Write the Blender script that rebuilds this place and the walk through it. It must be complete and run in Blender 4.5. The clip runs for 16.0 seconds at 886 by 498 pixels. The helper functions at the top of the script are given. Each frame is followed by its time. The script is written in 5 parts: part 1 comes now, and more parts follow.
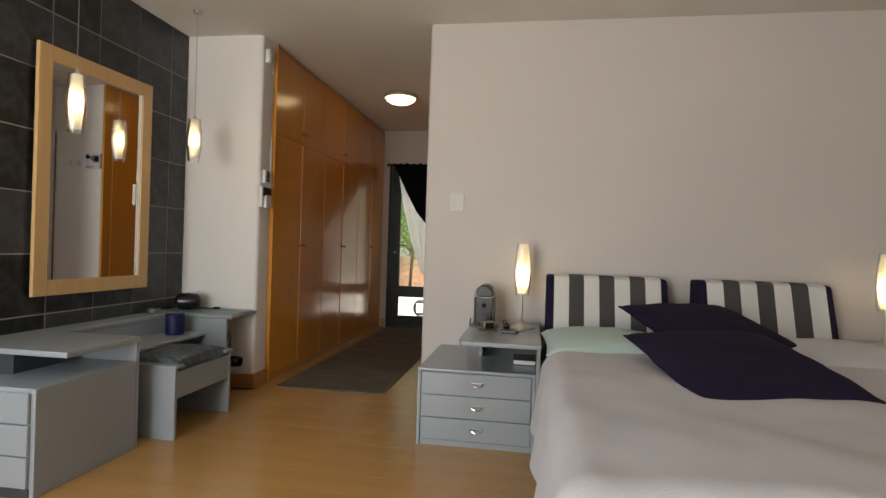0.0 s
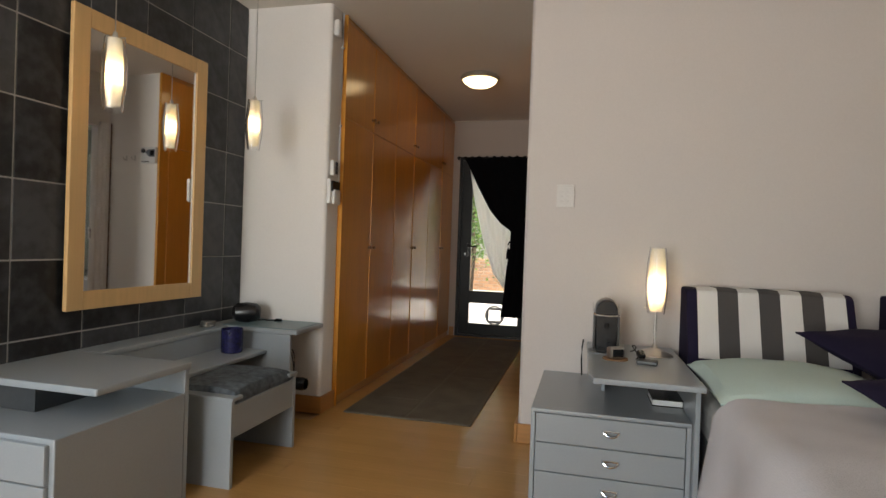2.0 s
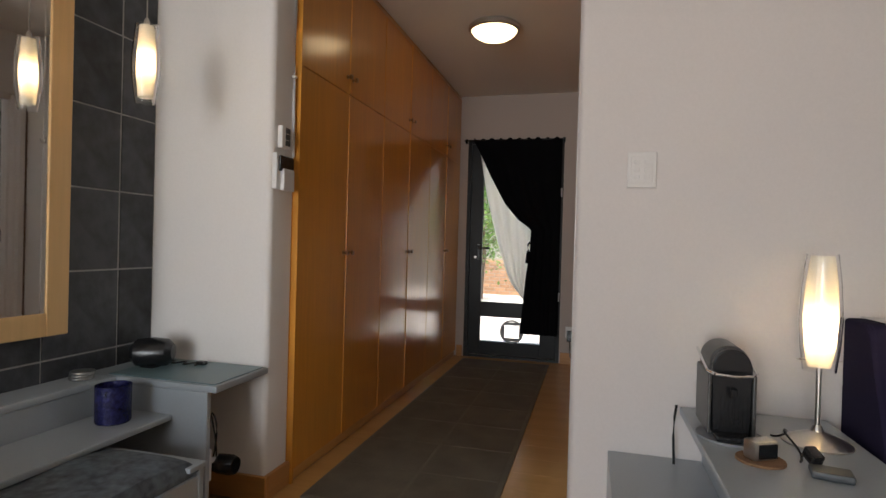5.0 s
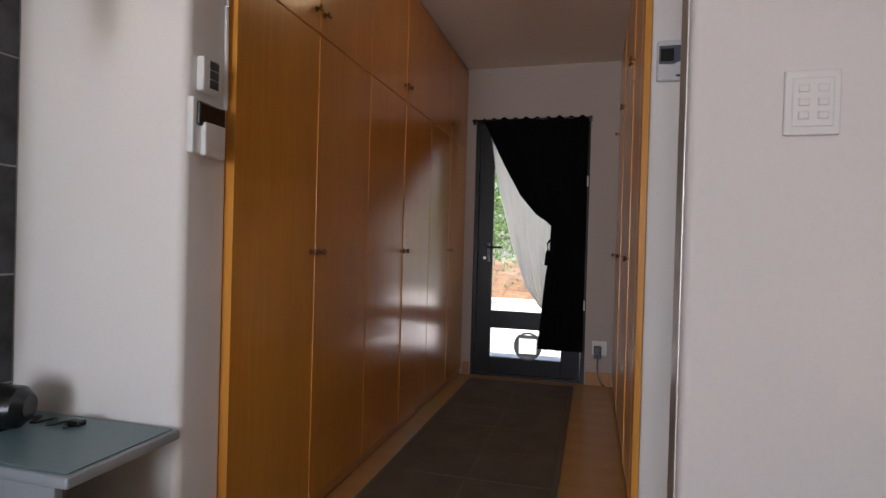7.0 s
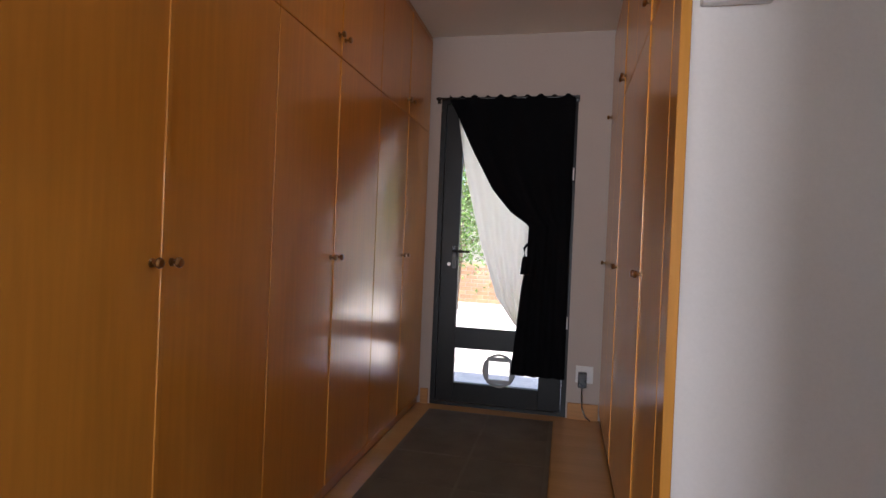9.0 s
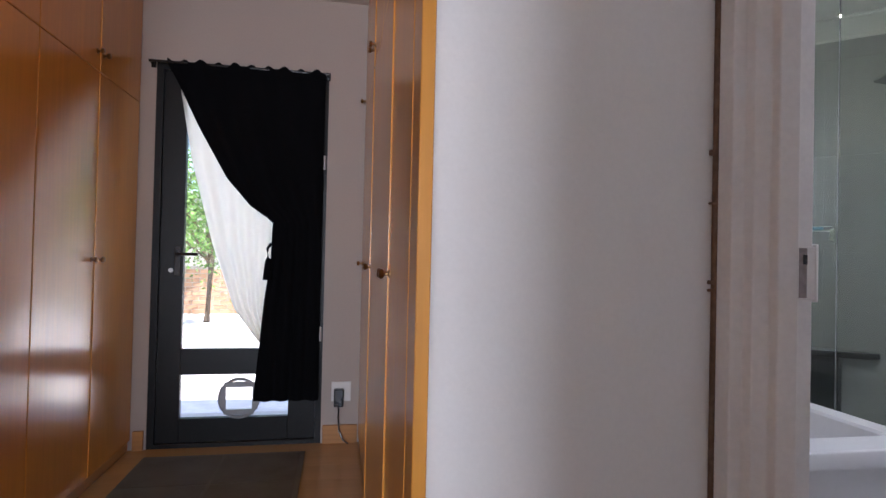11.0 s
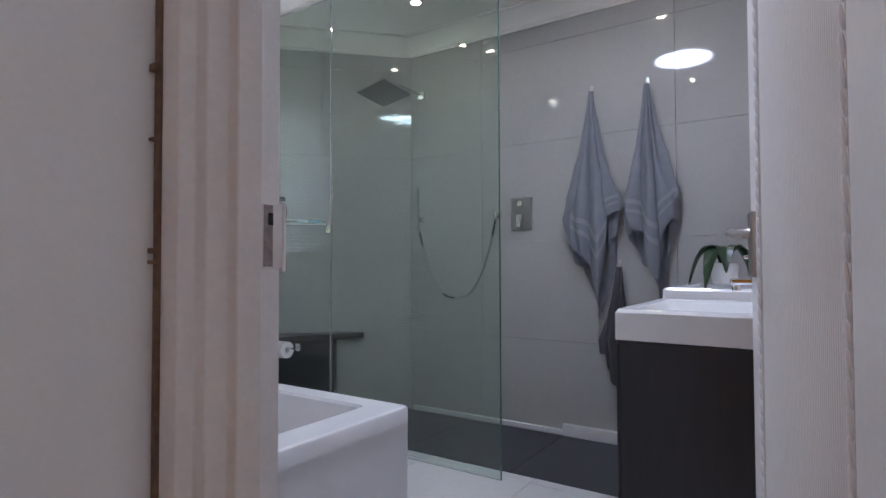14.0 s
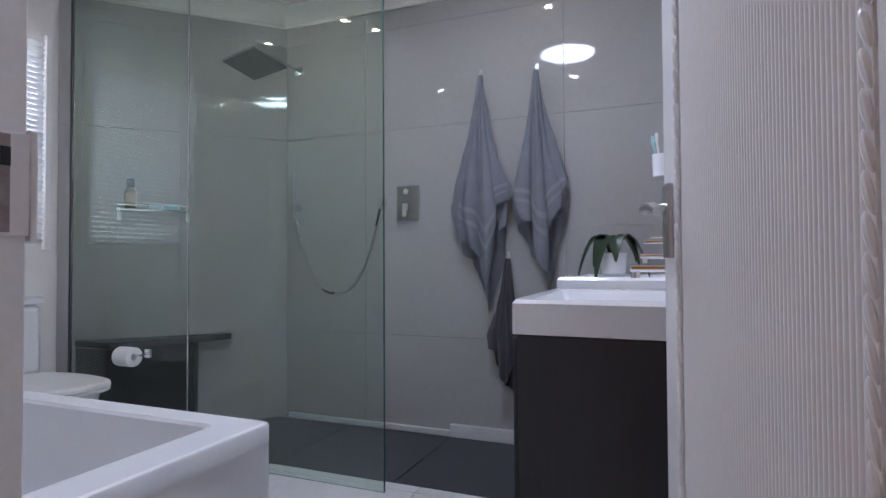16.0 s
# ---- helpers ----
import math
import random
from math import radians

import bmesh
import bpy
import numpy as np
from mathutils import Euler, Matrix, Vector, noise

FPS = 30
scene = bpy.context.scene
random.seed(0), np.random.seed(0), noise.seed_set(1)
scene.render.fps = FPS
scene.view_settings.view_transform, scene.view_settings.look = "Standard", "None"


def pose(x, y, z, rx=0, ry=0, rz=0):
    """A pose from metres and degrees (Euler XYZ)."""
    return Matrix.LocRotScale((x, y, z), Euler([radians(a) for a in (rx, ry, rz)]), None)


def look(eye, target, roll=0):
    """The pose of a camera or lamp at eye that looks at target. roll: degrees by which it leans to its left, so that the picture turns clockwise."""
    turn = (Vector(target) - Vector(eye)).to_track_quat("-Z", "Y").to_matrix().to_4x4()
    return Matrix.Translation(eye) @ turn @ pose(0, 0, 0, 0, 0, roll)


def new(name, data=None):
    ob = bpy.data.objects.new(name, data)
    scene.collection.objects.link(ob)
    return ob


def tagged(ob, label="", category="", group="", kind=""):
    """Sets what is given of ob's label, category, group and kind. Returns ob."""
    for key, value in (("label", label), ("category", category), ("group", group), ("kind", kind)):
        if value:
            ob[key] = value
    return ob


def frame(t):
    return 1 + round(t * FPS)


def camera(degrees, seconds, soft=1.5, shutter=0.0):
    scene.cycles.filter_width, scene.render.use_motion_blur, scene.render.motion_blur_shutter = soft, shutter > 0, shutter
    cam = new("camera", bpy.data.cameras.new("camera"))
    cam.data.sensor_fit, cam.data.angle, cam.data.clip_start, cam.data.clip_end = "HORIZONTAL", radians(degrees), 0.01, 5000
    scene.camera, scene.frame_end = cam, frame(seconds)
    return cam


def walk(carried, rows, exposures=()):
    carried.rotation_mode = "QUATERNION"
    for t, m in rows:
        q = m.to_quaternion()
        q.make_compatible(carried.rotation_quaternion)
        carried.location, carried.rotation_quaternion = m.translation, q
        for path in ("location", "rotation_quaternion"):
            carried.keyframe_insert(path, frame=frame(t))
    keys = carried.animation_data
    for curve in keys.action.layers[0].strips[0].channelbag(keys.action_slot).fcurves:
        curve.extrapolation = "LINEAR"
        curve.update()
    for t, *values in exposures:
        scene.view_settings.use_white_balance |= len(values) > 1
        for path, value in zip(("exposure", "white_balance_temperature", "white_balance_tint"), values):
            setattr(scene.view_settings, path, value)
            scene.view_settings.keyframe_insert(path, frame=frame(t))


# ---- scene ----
cam = camera(77.0, 16.0)
PATH = [
    (0, (0.513, 0.38, 1.048), (0.197, 2.355, 1.043), 1.8),
    (0.5, (0.425, 0.51, 1.049), (0.015, 2.468, 1.041), 1.9),
    (1, (0.295, 0.658, 1.062), (-0.162, 2.605, 1.05), 1.8),
    (1.5, (0.206, 0.774, 1.057), (-0.264, 2.718, 1.045), 1.9),
    (2, (0.123, 0.959, 1.069), (-0.369, 2.897, 1.053), 2.0),
    (2.5, (0.065, 1.117, 1.079), (-0.438, 3.053, 1.057), 1.9),
    (3, (-0.025, 1.311, 1.087), (-0.535, 3.245, 1.065), 1.9),
    (3.5, (-0.084, 1.496, 1.087), (-0.596, 3.429, 1.067), 1.9),
    (4, (-0.097, 1.706, 1.087), (-0.612, 3.639, 1.068), 1.9),
    (4.5, (-0.106, 1.888, 1.092), (-0.624, 3.82, 1.073), 1.6),
    (7, (-0.365, 2.852, 1.073), (-0.889, 4.782, 1.056), 1.6),
    (7.5, (-0.412, 3.068, 1.1), (-0.94, 4.997, 1.078), 1.6),
    (8, (-0.443, 3.265, 1.1), (-0.957, 5.198, 1.078), 1.7),
    (8.2, (-0.453, 3.347, 1.102), (-0.958, 5.281, 1.078), 2.0),
    (10.3, (-0.416, 3.988, 1.08), (-0.434, 5.988, 1.095), 1.5),
    (10.5, (-0.395, 4.034, 1.075), (-0.3, 6.032, 1.093), 1.4),
    (11, (-0.337, 4.125, 1.077), (0.03, 6.091, 1.105), 1.3),
    (11.5, (-0.302, 4.192, 1.09), (0.355, 6.081, 1.124), 1.1),
    (12, (-0.275, 4.257, 1.083), (0.723, 5.99, 1.127), 0.8),
    (12.5, (-0.232, 4.316, 1.057), (1.01, 5.883, 1.103), 0.6),
    (13, (-0.18, 4.325, 1.041), (1.234, 5.738, 1.096), 0.1),
    (13.5, (-0.095, 4.332, 1.04), (1.469, 5.577, 1.096), 0.0),
    (14, (-0.038, 4.34, 1.019), (1.626, 5.448, 1.073), -0.2),
    (14.5, (0.0, 4.347, 1.012), (1.747, 5.32, 1.066), -0.4),
    (15, (0.063, 4.388, 1.005), (1.866, 5.25, 1.059), -0.4),
    (15.5, (0.135, 4.419, 0.996), (1.969, 5.214, 1.047), -0.4),
    (16, (0.186, 4.446, 0.987), (2.04, 5.196, 1.031), -0.3),
]
walk(cam, [(t, look(eye, target, roll)) for t, eye, target, roll in PATH],
     [(0.0, 0.98, 7300, 10), (4.5, 0.95, 7000, 12), (7.0, 1.02, 6400, 17), (8.0, 1.14, 6600, 19), (10.5, 1.86, 6000, 19), (11.5, 1.68, 5950, 18), (13.0, 1.74, 5800, 18), (14.5, 1.86, 5750, 18), (16.0, 1.86, 5700, 19)])

# ---- world, sun, large lights ----
SUN_EL, SUN_AZ = 60.0, 120.0
world = bpy.data.worlds.new("sky")
scene.world = world
world.use_nodes = True
wn = world.node_tree.nodes
sky = wn.new("ShaderNodeTexSky")
sky.sky_type, sky.sun_disc = "NISHITA", False
sky.sun_elevation, sky.sun_rotation = radians(SUN_EL), radians(SUN_AZ)
wn["Background"].inputs["Strength"].default_value = 0.15
world.node_tree.links.new(sky.outputs[0], wn["Background"].inputs["Color"])
sun = new("sun", bpy.data.lights.new("sun", "SUN"))
sun.data.energy, sun.data.angle, sun.data.color = 5.0, radians(0.5), (1.0, 0.95, 0.87)
az, el = radians(SUN_AZ), radians(SUN_EL)
sun.matrix_world = look((math.sin(az) * math.cos(el) * 30, 10 + math.cos(az) * math.cos(el) * 30, math.sin(el) * 30), (0, 10, 0))


def window_lamp(name, at, to, w, h, power, colour):
    lamp = new(name, bpy.data.lights.new(name, "AREA"))
    lamp.data.shape, lamp.data.size, lamp.data.size_y = "RECTANGLE", w, h
    lamp.data.energy, lamp.data.color = power, colour
    lamp.matrix_world = look(at, to)
    return lamp


window_lamp("bedroom_daylight", (-1.25, -1.72, 1.2), (-1.55, 2.0, 1.15), 1.4, 2.0, 54, (0.84, 0.92, 1.0))
# Fill lamp in an added side opening, to brighten the closet end and door posts.
window_lamp("side_fill_light", (-2.16, 1.322, 1.425), (0.4, 1.9, 1.2), 1.25, 1.45, 3.5, (0.82, 0.91, 1.0))
window_lamp("bathroom_daylight", (1.785, 7.76, 1.65), (1.785, 5.0, 1.4), 0.66, 1.02, 2.2, (0.84, 0.93, 1.0))
window_lamp("sun_tunnel_daylight", (1.77, 5.15, 2.590), (1.77, 5.15, 0.0), 0.40, 0.40, 5.0, (0.80, 0.88, 1.0)).data.shape = "DISK"


# ---- materials ----
def mat(name, colour, rough=0.5, metal=0.0, vary=0.12, fine=60.0, coarse=3.0, bump=0.1, stretch=(1, 1, 1), coat=0.0,
        glow=None, power=0.0, piece=0.0, island=False):
    """A surface whose colour drifts at two scales, with fine relief."""
    m = bpy.data.materials.new(name)
    m.use_nodes = True
    nt = m.node_tree
    b = nt.nodes["Principled BSDF"]
    L = nt.links.new
    co = nt.nodes.new("ShaderNodeTexCoord")
    mp = nt.nodes.new("ShaderNodeMapping")
    mp.inputs["Scale"].default_value = stretch
    L(co.outputs["Object"], mp.inputs["Vector"])
    n1, n2 = nt.nodes.new("ShaderNodeTexNoise"), nt.nodes.new("ShaderNodeTexNoise")
    for n, sc, de in ((n1, fine, 4.0), (n2, coarse, 3.0)):
        n.inputs["Scale"].default_value, n.inputs["Detail"].default_value = sc, de
        L(mp.outputs[0], n.inputs["Vector"])
    add = nt.nodes.new("ShaderNodeMath")
    add.operation = "ADD"
    L(n1.outputs["Fac"], add.inputs[0])
    L(n2.outputs["Fac"], add.inputs[1])
    last = add.outputs[0]
    if piece:
        src = nt.nodes.new("ShaderNodeNewGeometry").outputs["Random Per Island"] if island else nt.nodes.new("ShaderNodeObjectInfo").outputs["Random"]
        ma = nt.nodes.new("ShaderNodeMath")
        ma.operation, ma.inputs[1].default_value = "MULTIPLY_ADD", piece
        L(src, ma.inputs[0])
        L(last, ma.inputs[2])
        off = nt.nodes.new("ShaderNodeMath")
        off.operation, off.inputs[1].default_value = "ADD", -piece / 2
        L(ma.outputs[0], off.inputs[0])
        last = off.outputs[0]
    ra = nt.nodes.new("ShaderNodeMapRange")
    ra.inputs["From Min"].default_value, ra.inputs["From Max"].default_value = 0.6, 1.4
    L(last, ra.inputs["Value"])
    mix = nt.nodes.new("ShaderNodeMix")
    mix.data_type = "RGBA"
    mix.inputs["A"].default_value = (*[c * (1 - vary) for c in colour], 1)
    mix.inputs["B"].default_value = (*[min(0.95, c * (1 + vary)) for c in colour], 1)
    L(ra.outputs["Result"], mix.inputs["Factor"])
    L(mix.outputs["Result"], b.inputs["Base Color"])
    rr = nt.nodes.new("ShaderNodeMapRange")
    rr.inputs["To Min"].default_value, rr.inputs["To Max"].default_value = max(0.02, rough * 0.85), min(1, rough * 1.15)
    L(n2.outputs["Fac"], rr.inputs["Value"])
    L(rr.outputs["Result"], b.inputs["Roughness"])
    b.inputs["Metallic"].default_value = metal
    b.inputs["Coat Weight"].default_value = coat
    if bump:
        bu = nt.nodes.new("ShaderNodeBump")
        bu.inputs["Strength"].default_value, bu.inputs["Distance"].default_value = bump, 0.004
        L(n1.outputs["Fac"], bu.inputs["Height"])
        L(bu.outputs[0], b.inputs["Normal"])
    if glow:
        b.inputs["Emission Color"].default_value = (*glow, 1)
        b.inputs["Emission Strength"].default_value = power
    return m


def glass_mat(name, colour=(1, 1, 1), rough=0.0, ior=1.45):
    m = bpy.data.materials.new(name)
    m.use_nodes = True
    b = m.node_tree.nodes["Principled BSDF"]
    b.inputs["Base Color"].default_value = (*colour, 1)
    b.inputs["Roughness"].default_value, b.inputs["IOR"].default_value = rough, ior
    b.inputs["Transmission Weight"].default_value = 1.0
    return m


def wood_mat(name, colour, rough, axis, piece=0.0, vary=0.2, relief=0.006):
    stretch = {"x": (0.06, 1, 1), "y": (1, 0.06, 1), "z": (1, 1, 0.06)}[axis]
    return mat(name, colour, rough, 0, vary, 55, 7, relief, stretch, piece=piece)


PAINT = mat("white_wall_paint", (0.80, 0.77, 0.74), 0.75, vary=0.03, fine=120, coarse=1.2, bump=0.08)
# Wall paint darkened: the bed wall's dimmer light is put into its colour.
BEDWALL_DIM = mat("dimmed_wall_paint", (0.63, 0.58, 0.55), 0.7, vary=0.035, fine=120, coarse=1.1, bump=0.08)
# End wall round the back door, toned darker and browner than the other walls.
TANWALL = mat("tan_end_wall", (0.47, 0.40, 0.35), 0.75, vary=0.04, fine=120, coarse=1.1, bump=0.08)
CEIL = mat("ceiling_paint", (0.78, 0.74, 0.68), 0.85, vary=0.03, fine=90, coarse=1.0, bump=0.05)
BEECH = wood_mat("beech_veneer", (0.68, 0.29, 0.038), 0.42, "z", piece=0.10, vary=0.11, relief=0.0)
BEECH_Y = wood_mat("beech_trim", (0.52, 0.26, 0.075), 0.3, "y")
SKIRT = wood_mat("skirting_wood", (0.45, 0.21, 0.065), 0.4, "y")
SKIRT_X = wood_mat("skirting_wood_cross", (0.45, 0.21, 0.065), 0.4, "x")
FLOORW = wood_mat("laminate_floor", (0.52, 0.29, 0.105), 0.22, "x", piece=0.06, vary=0.09)
_bc = BEECH.node_tree.nodes["Principled BSDF"]
_bc.inputs["Coat Weight"].default_value, _bc.inputs["Coat Roughness"].default_value = 1.0, 0.17
_bc.inputs["Specular IOR Level"].default_value = 0.3
SUBFLOOR = mat("floor_joint", (0.36, 0.20, 0.08), 0.6)
MAPLE = wood_mat("pale_mirror_frame_wood", (0.66, 0.42, 0.19), 0.4, "z", vary=0.1)
SLATE = mat("black_slate", (0.034, 0.036, 0.040), 0.45, vary=0.8, fine=22, coarse=5, bump=0.6, piece=0.6)
GROUT = mat("slate_grout", (0.36, 0.35, 0.34), 0.9, vary=0.2)
GREY = mat("grey_blue_lacquer", (0.33, 0.365, 0.39), 0.3, vary=0.05, fine=150, coarse=2, bump=0.03, coat=0.2)
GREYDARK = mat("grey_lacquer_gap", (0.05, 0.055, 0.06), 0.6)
TEAL = mat("teal_grey_glass_mat", (0.13, 0.21, 0.23), 0.3, vary=0.06)
STEEL = mat("brushed_steel", (0.55, 0.53, 0.50), 0.3, 1.0, 0.08, 200, 4, 0.03, (1, 1, 0.1))
CHROME = mat("chrome", (0.8, 0.8, 0.8), 0.08, 1.0, 0.02, bump=0)
BRASS = mat("antique_brass", (0.30, 0.17, 0.07), 0.3, 1.0, 0.2)
BLACK = mat("black_plastic", (0.012, 0.012, 0.013), 0.25, vary=0.3, bump=0.02)
BLACKALU = mat("black_aluminium", (0.012, 0.012, 0.012), 0.4, vary=0.2)
RUG = mat("grey_brown_rug", (0.17, 0.145, 0.11), 0.95, vary=0.25, fine=260, coarse=4, bump=0.8)
RUGHI = mat("rug_square_pile", (0.148, 0.126, 0.095), 0.95, vary=0.3, fine=300, coarse=5, bump=0.9)
WHITEPL = mat("white_plastic", (0.75, 0.74, 0.72), 0.35, vary=0.03, bump=0.02)
GREYPL = mat("grey_plastic", (0.35, 0.36, 0.37), 0.4, vary=0.05)
DUVET = mat("pale_duvet_cotton", (0.62, 0.61, 0.64), 0.95, vary=0.06, fine=220, coarse=5, bump=0.35)
MINT = mat("mint_pillow_cotton", (0.50, 0.62, 0.58), 0.9, vary=0.06, fine=220, coarse=6, bump=0.3)
NAVY = mat("navy_cotton", (0.019, 0.015, 0.036), 0.85, vary=0.2, fine=260, coarse=6, bump=0.3)
STRIPE_W = mat("white_stripe_fabric", (0.72, 0.70, 0.68), 0.9, vary=0.05, fine=260, coarse=6, bump=0.2)
STRIPE_K = mat("charcoal_stripe_fabric", (0.075, 0.068, 0.066), 0.9, vary=0.1, fine=260, coarse=6, bump=0.2)
SEAT = mat("blue_grey_stool_fabric", (0.09, 0.11, 0.13), 0.85, vary=0.75, fine=38, coarse=16, bump=0.4)
BULB = mat("bulb_filament_glass", (0.9, 0.85, 0.75), 0.35, vary=0.02, bump=0, glow=(1.0, 0.72, 0.38), power=15.0)
BOWL = mat("opal_ceiling_glass", (0.9, 0.88, 0.8), 0.3, vary=0.02, bump=0, glow=(1.0, 0.78, 0.46), power=1.9)
SPOT = mat("downlight_lens", (0.9, 0.9, 0.85), 0.3, vary=0.02, bump=0, glow=(1.0, 0.87, 0.64), power=62.0)
TUNNEL = mat("sun_tunnel_diffuser", (0.8, 0.85, 0.95), 0.4, vary=0.05, bump=0, glow=(0.72, 0.84, 1.0), power=0.27)
CLEAR = glass_mat("clear_glass")
PANE = glass_mat("shower_glass", (0.77, 0.86, 0.79))
MIRROR = mat("mirror_silver", (0.88, 0.88, 0.86), 0.015, 1.0, 0.0, bump=0)
TILE = mat("pale_grey_wall_tile", (0.375, 0.365, 0.35), 0.045, vary=0.04, fine=40, coarse=2, bump=0.0, piece=0.1)
TGROUT = mat("pale_tile_grout", (0.45, 0.44, 0.42), 0.9)
BFLOOR = mat("white_floor_tile", (0.62, 0.62, 0.62), 0.2, vary=0.04, fine=30, coarse=2, bump=0.02, piece=0.1)
DARKTILE = mat("charcoal_shower_tile", (0.045, 0.047, 0.055), 0.45, vary=0.2, fine=60, coarse=4, bump=0.2, piece=0.1)
BENCH = mat("dark_bench_stone", (0.02, 0.02, 0.023), 0.3, vary=0.3, fine=30, coarse=5, bump=0.1)
ACRYL = mat("white_bath_acrylic", (0.80, 0.80, 0.82), 0.12, vary=0.02, bump=0)
CERAM = mat("white_ceramic", (0.82, 0.82, 0.83), 0.08, vary=0.02, bump=0)
WENGE = mat("dark_wenge_cabinet", (0.033, 0.035, 0.042), 0.4, vary=0.2, fine=60, coarse=6, bump=0.05, stretch=(1, 1, 0.1))
TOWEL = mat("grey_blue_towel", (0.215, 0.222, 0.25), 0.98, vary=0.15, fine=320, coarse=8, bump=0.9)
TOWEL_B = mat("towel_border", (0.25, 0.255, 0.28), 0.8, vary=0.08, fine=200, coarse=8, bump=0.3)
TOWEL_D = mat("dark_grey_towel", (0.10, 0.095, 0.105), 0.98, vary=0.2, fine=320, coarse=8, bump=0.9)
DOORW = mat("white_gloss_door", (0.88, 0.86, 0.86), 0.3, vary=0.04, fine=90, coarse=3, bump=0.04)
FRAMEP = mat("cream_frame_paint", (0.84, 0.81, 0.79), 0.35, vary=0.06, fine=80, coarse=5, bump=0.06)
CURTAIN = mat("black_curtain", (0.004, 0.004, 0.005), 0.95, vary=0.3, fine=200, coarse=6, bump=0.3)
LEAF = mat("green_leaf", (0.12, 0.24, 0.045), 0.5, vary=0.5, piece=0.8, island=True, bump=0.1)
ORCHID = mat("orchid_leaf", (0.018, 0.04, 0.016), 0.3, vary=0.3, bump=0.1)
BARK = mat("tree_bark", (0.12, 0.09, 0.06), 0.9, vary=0.4, fine=20, bump=0.8)
BRICK = mat("tan_brick", (0.46, 0.27, 0.16), 0.9, vary=0.25, fine=40, coarse=6, bump=0.5, piece=0.6)
MORTAR = mat("mortar", (0.40, 0.36, 0.30), 0.95)
PAVE = mat("pale_paving", (0.76, 0.73, 0.68), 0.9, vary=0.25, fine=15, coarse=1.5, bump=0.4)
PLASTER = mat("outdoor_plaster", (0.55, 0.52, 0.47), 0.95, vary=0.12, fine=40, coarse=1, bump=0.4)
CUPM = mat("blue_glitter_cup", (0.014, 0.015, 0.085), 0.25, 0.3, 0.98, 110, 45, 1.0)
PAPER = mat("white_paper", (0.80, 0.79, 0.77), 0.95, vary=0.03)
CORK = mat("brown_cork", (0.22, 0.12, 0.06), 0.9, vary=0.3, fine=200, coarse=20, bump=0.4)
SATIN = mat("satin_grey_wall_end", (0.52, 0.49, 0.46), 0.36, 0.55, 0.06, 120, 3, 0.04, (1, 1, 0.1))

for _m, _s in ((CURTAIN, 0.08), (BLACKALU, 0.25), (NAVY, 0.1), (TOWEL, 0.1), (TOWEL_D, 0.1), (RUG, 0.1), (RUGHI, 0.1), (DUVET, 0.1), (PAINT, 0.25), (CEIL, 0.15)):
    _m.node_tree.nodes["Principled BSDF"].inputs["Specular IOR Level"].default_value = _s

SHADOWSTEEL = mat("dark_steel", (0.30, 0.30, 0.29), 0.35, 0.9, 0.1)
HOSE = mat("grey_steel_hose", (0.32, 0.33, 0.34), 0.28, 1.0, 0.1)

SHADE = bpy.data.materials.new("opal_lamp_glass")
SHADE.use_nodes = True
_st = SHADE.node_tree
_sp = _st.nodes["Principled BSDF"]
_sp.inputs["Base Color"].default_value = (0.88, 0.85, 0.78, 1)
_sp.inputs["Roughness"].default_value = 0.25
_sr = _st.nodes.new("ShaderNodeBsdfTranslucent")
_sr.inputs["Color"].default_value = (0.95, 0.90, 0.78, 1)
_sx = _st.nodes.new("ShaderNodeMixShader")
_sx.inputs[0].default_value = 0.7
_st.links.new(_sp.outputs[0], _sx.inputs[1])
_st.links.new(_sr.outputs[0], _sx.inputs[2])
_st.links.new(_sx.outputs[0], _st.nodes["Material Output"].inputs["Surface"])

SHEER = bpy.data.materials.new("cream_sheer_curtain")
SHEER.use_nodes = True
_nt = SHEER.node_tree
_tr = _nt.nodes.new("ShaderNodeBsdfTranslucent")
_tr.inputs["Color"].default_value = (0.98, 0.93, 0.82, 1)
_mx = _nt.nodes.new("ShaderNodeMixShader")
_mx.inputs[0].default_value = 0.82
_nt.nodes["Principled BSDF"].inputs["Base Color"].default_value = (0.75, 0.72, 0.65, 1)
_nt.nodes["Principled BSDF"].inputs["Roughness"].default_value = 0.9
_nt.links.new(_nt.nodes["Principled BSDF"].outputs[0], _mx.inputs[1])
_nt.links.new(_tr.outputs[0], _mx.inputs[2])
_nt.links.new(_mx.outputs[0], _nt.nodes["Material Output"].inputs["Surface"])


# ---- mesh helpers ----
SHIFT = Vector((0, 0, 0))
ORIGIN = {}


def thing(name, label, category, at, group=""):
    """An Empty at the base of a thing; SHIFT moves a whole group of things."""
    e = new(name)
    e.location = Vector(at) + SHIFT
    ORIGIN[e.name] = Vector(at)
    e.empty_display_size = 0.05
    return tagged(e, label, category, group)


def origin(ob):
    if ob.parent is None:
        return ORIGIN.get(ob.name, Vector(ob.location))
    return origin(ob.parent) + Vector(ob.location)


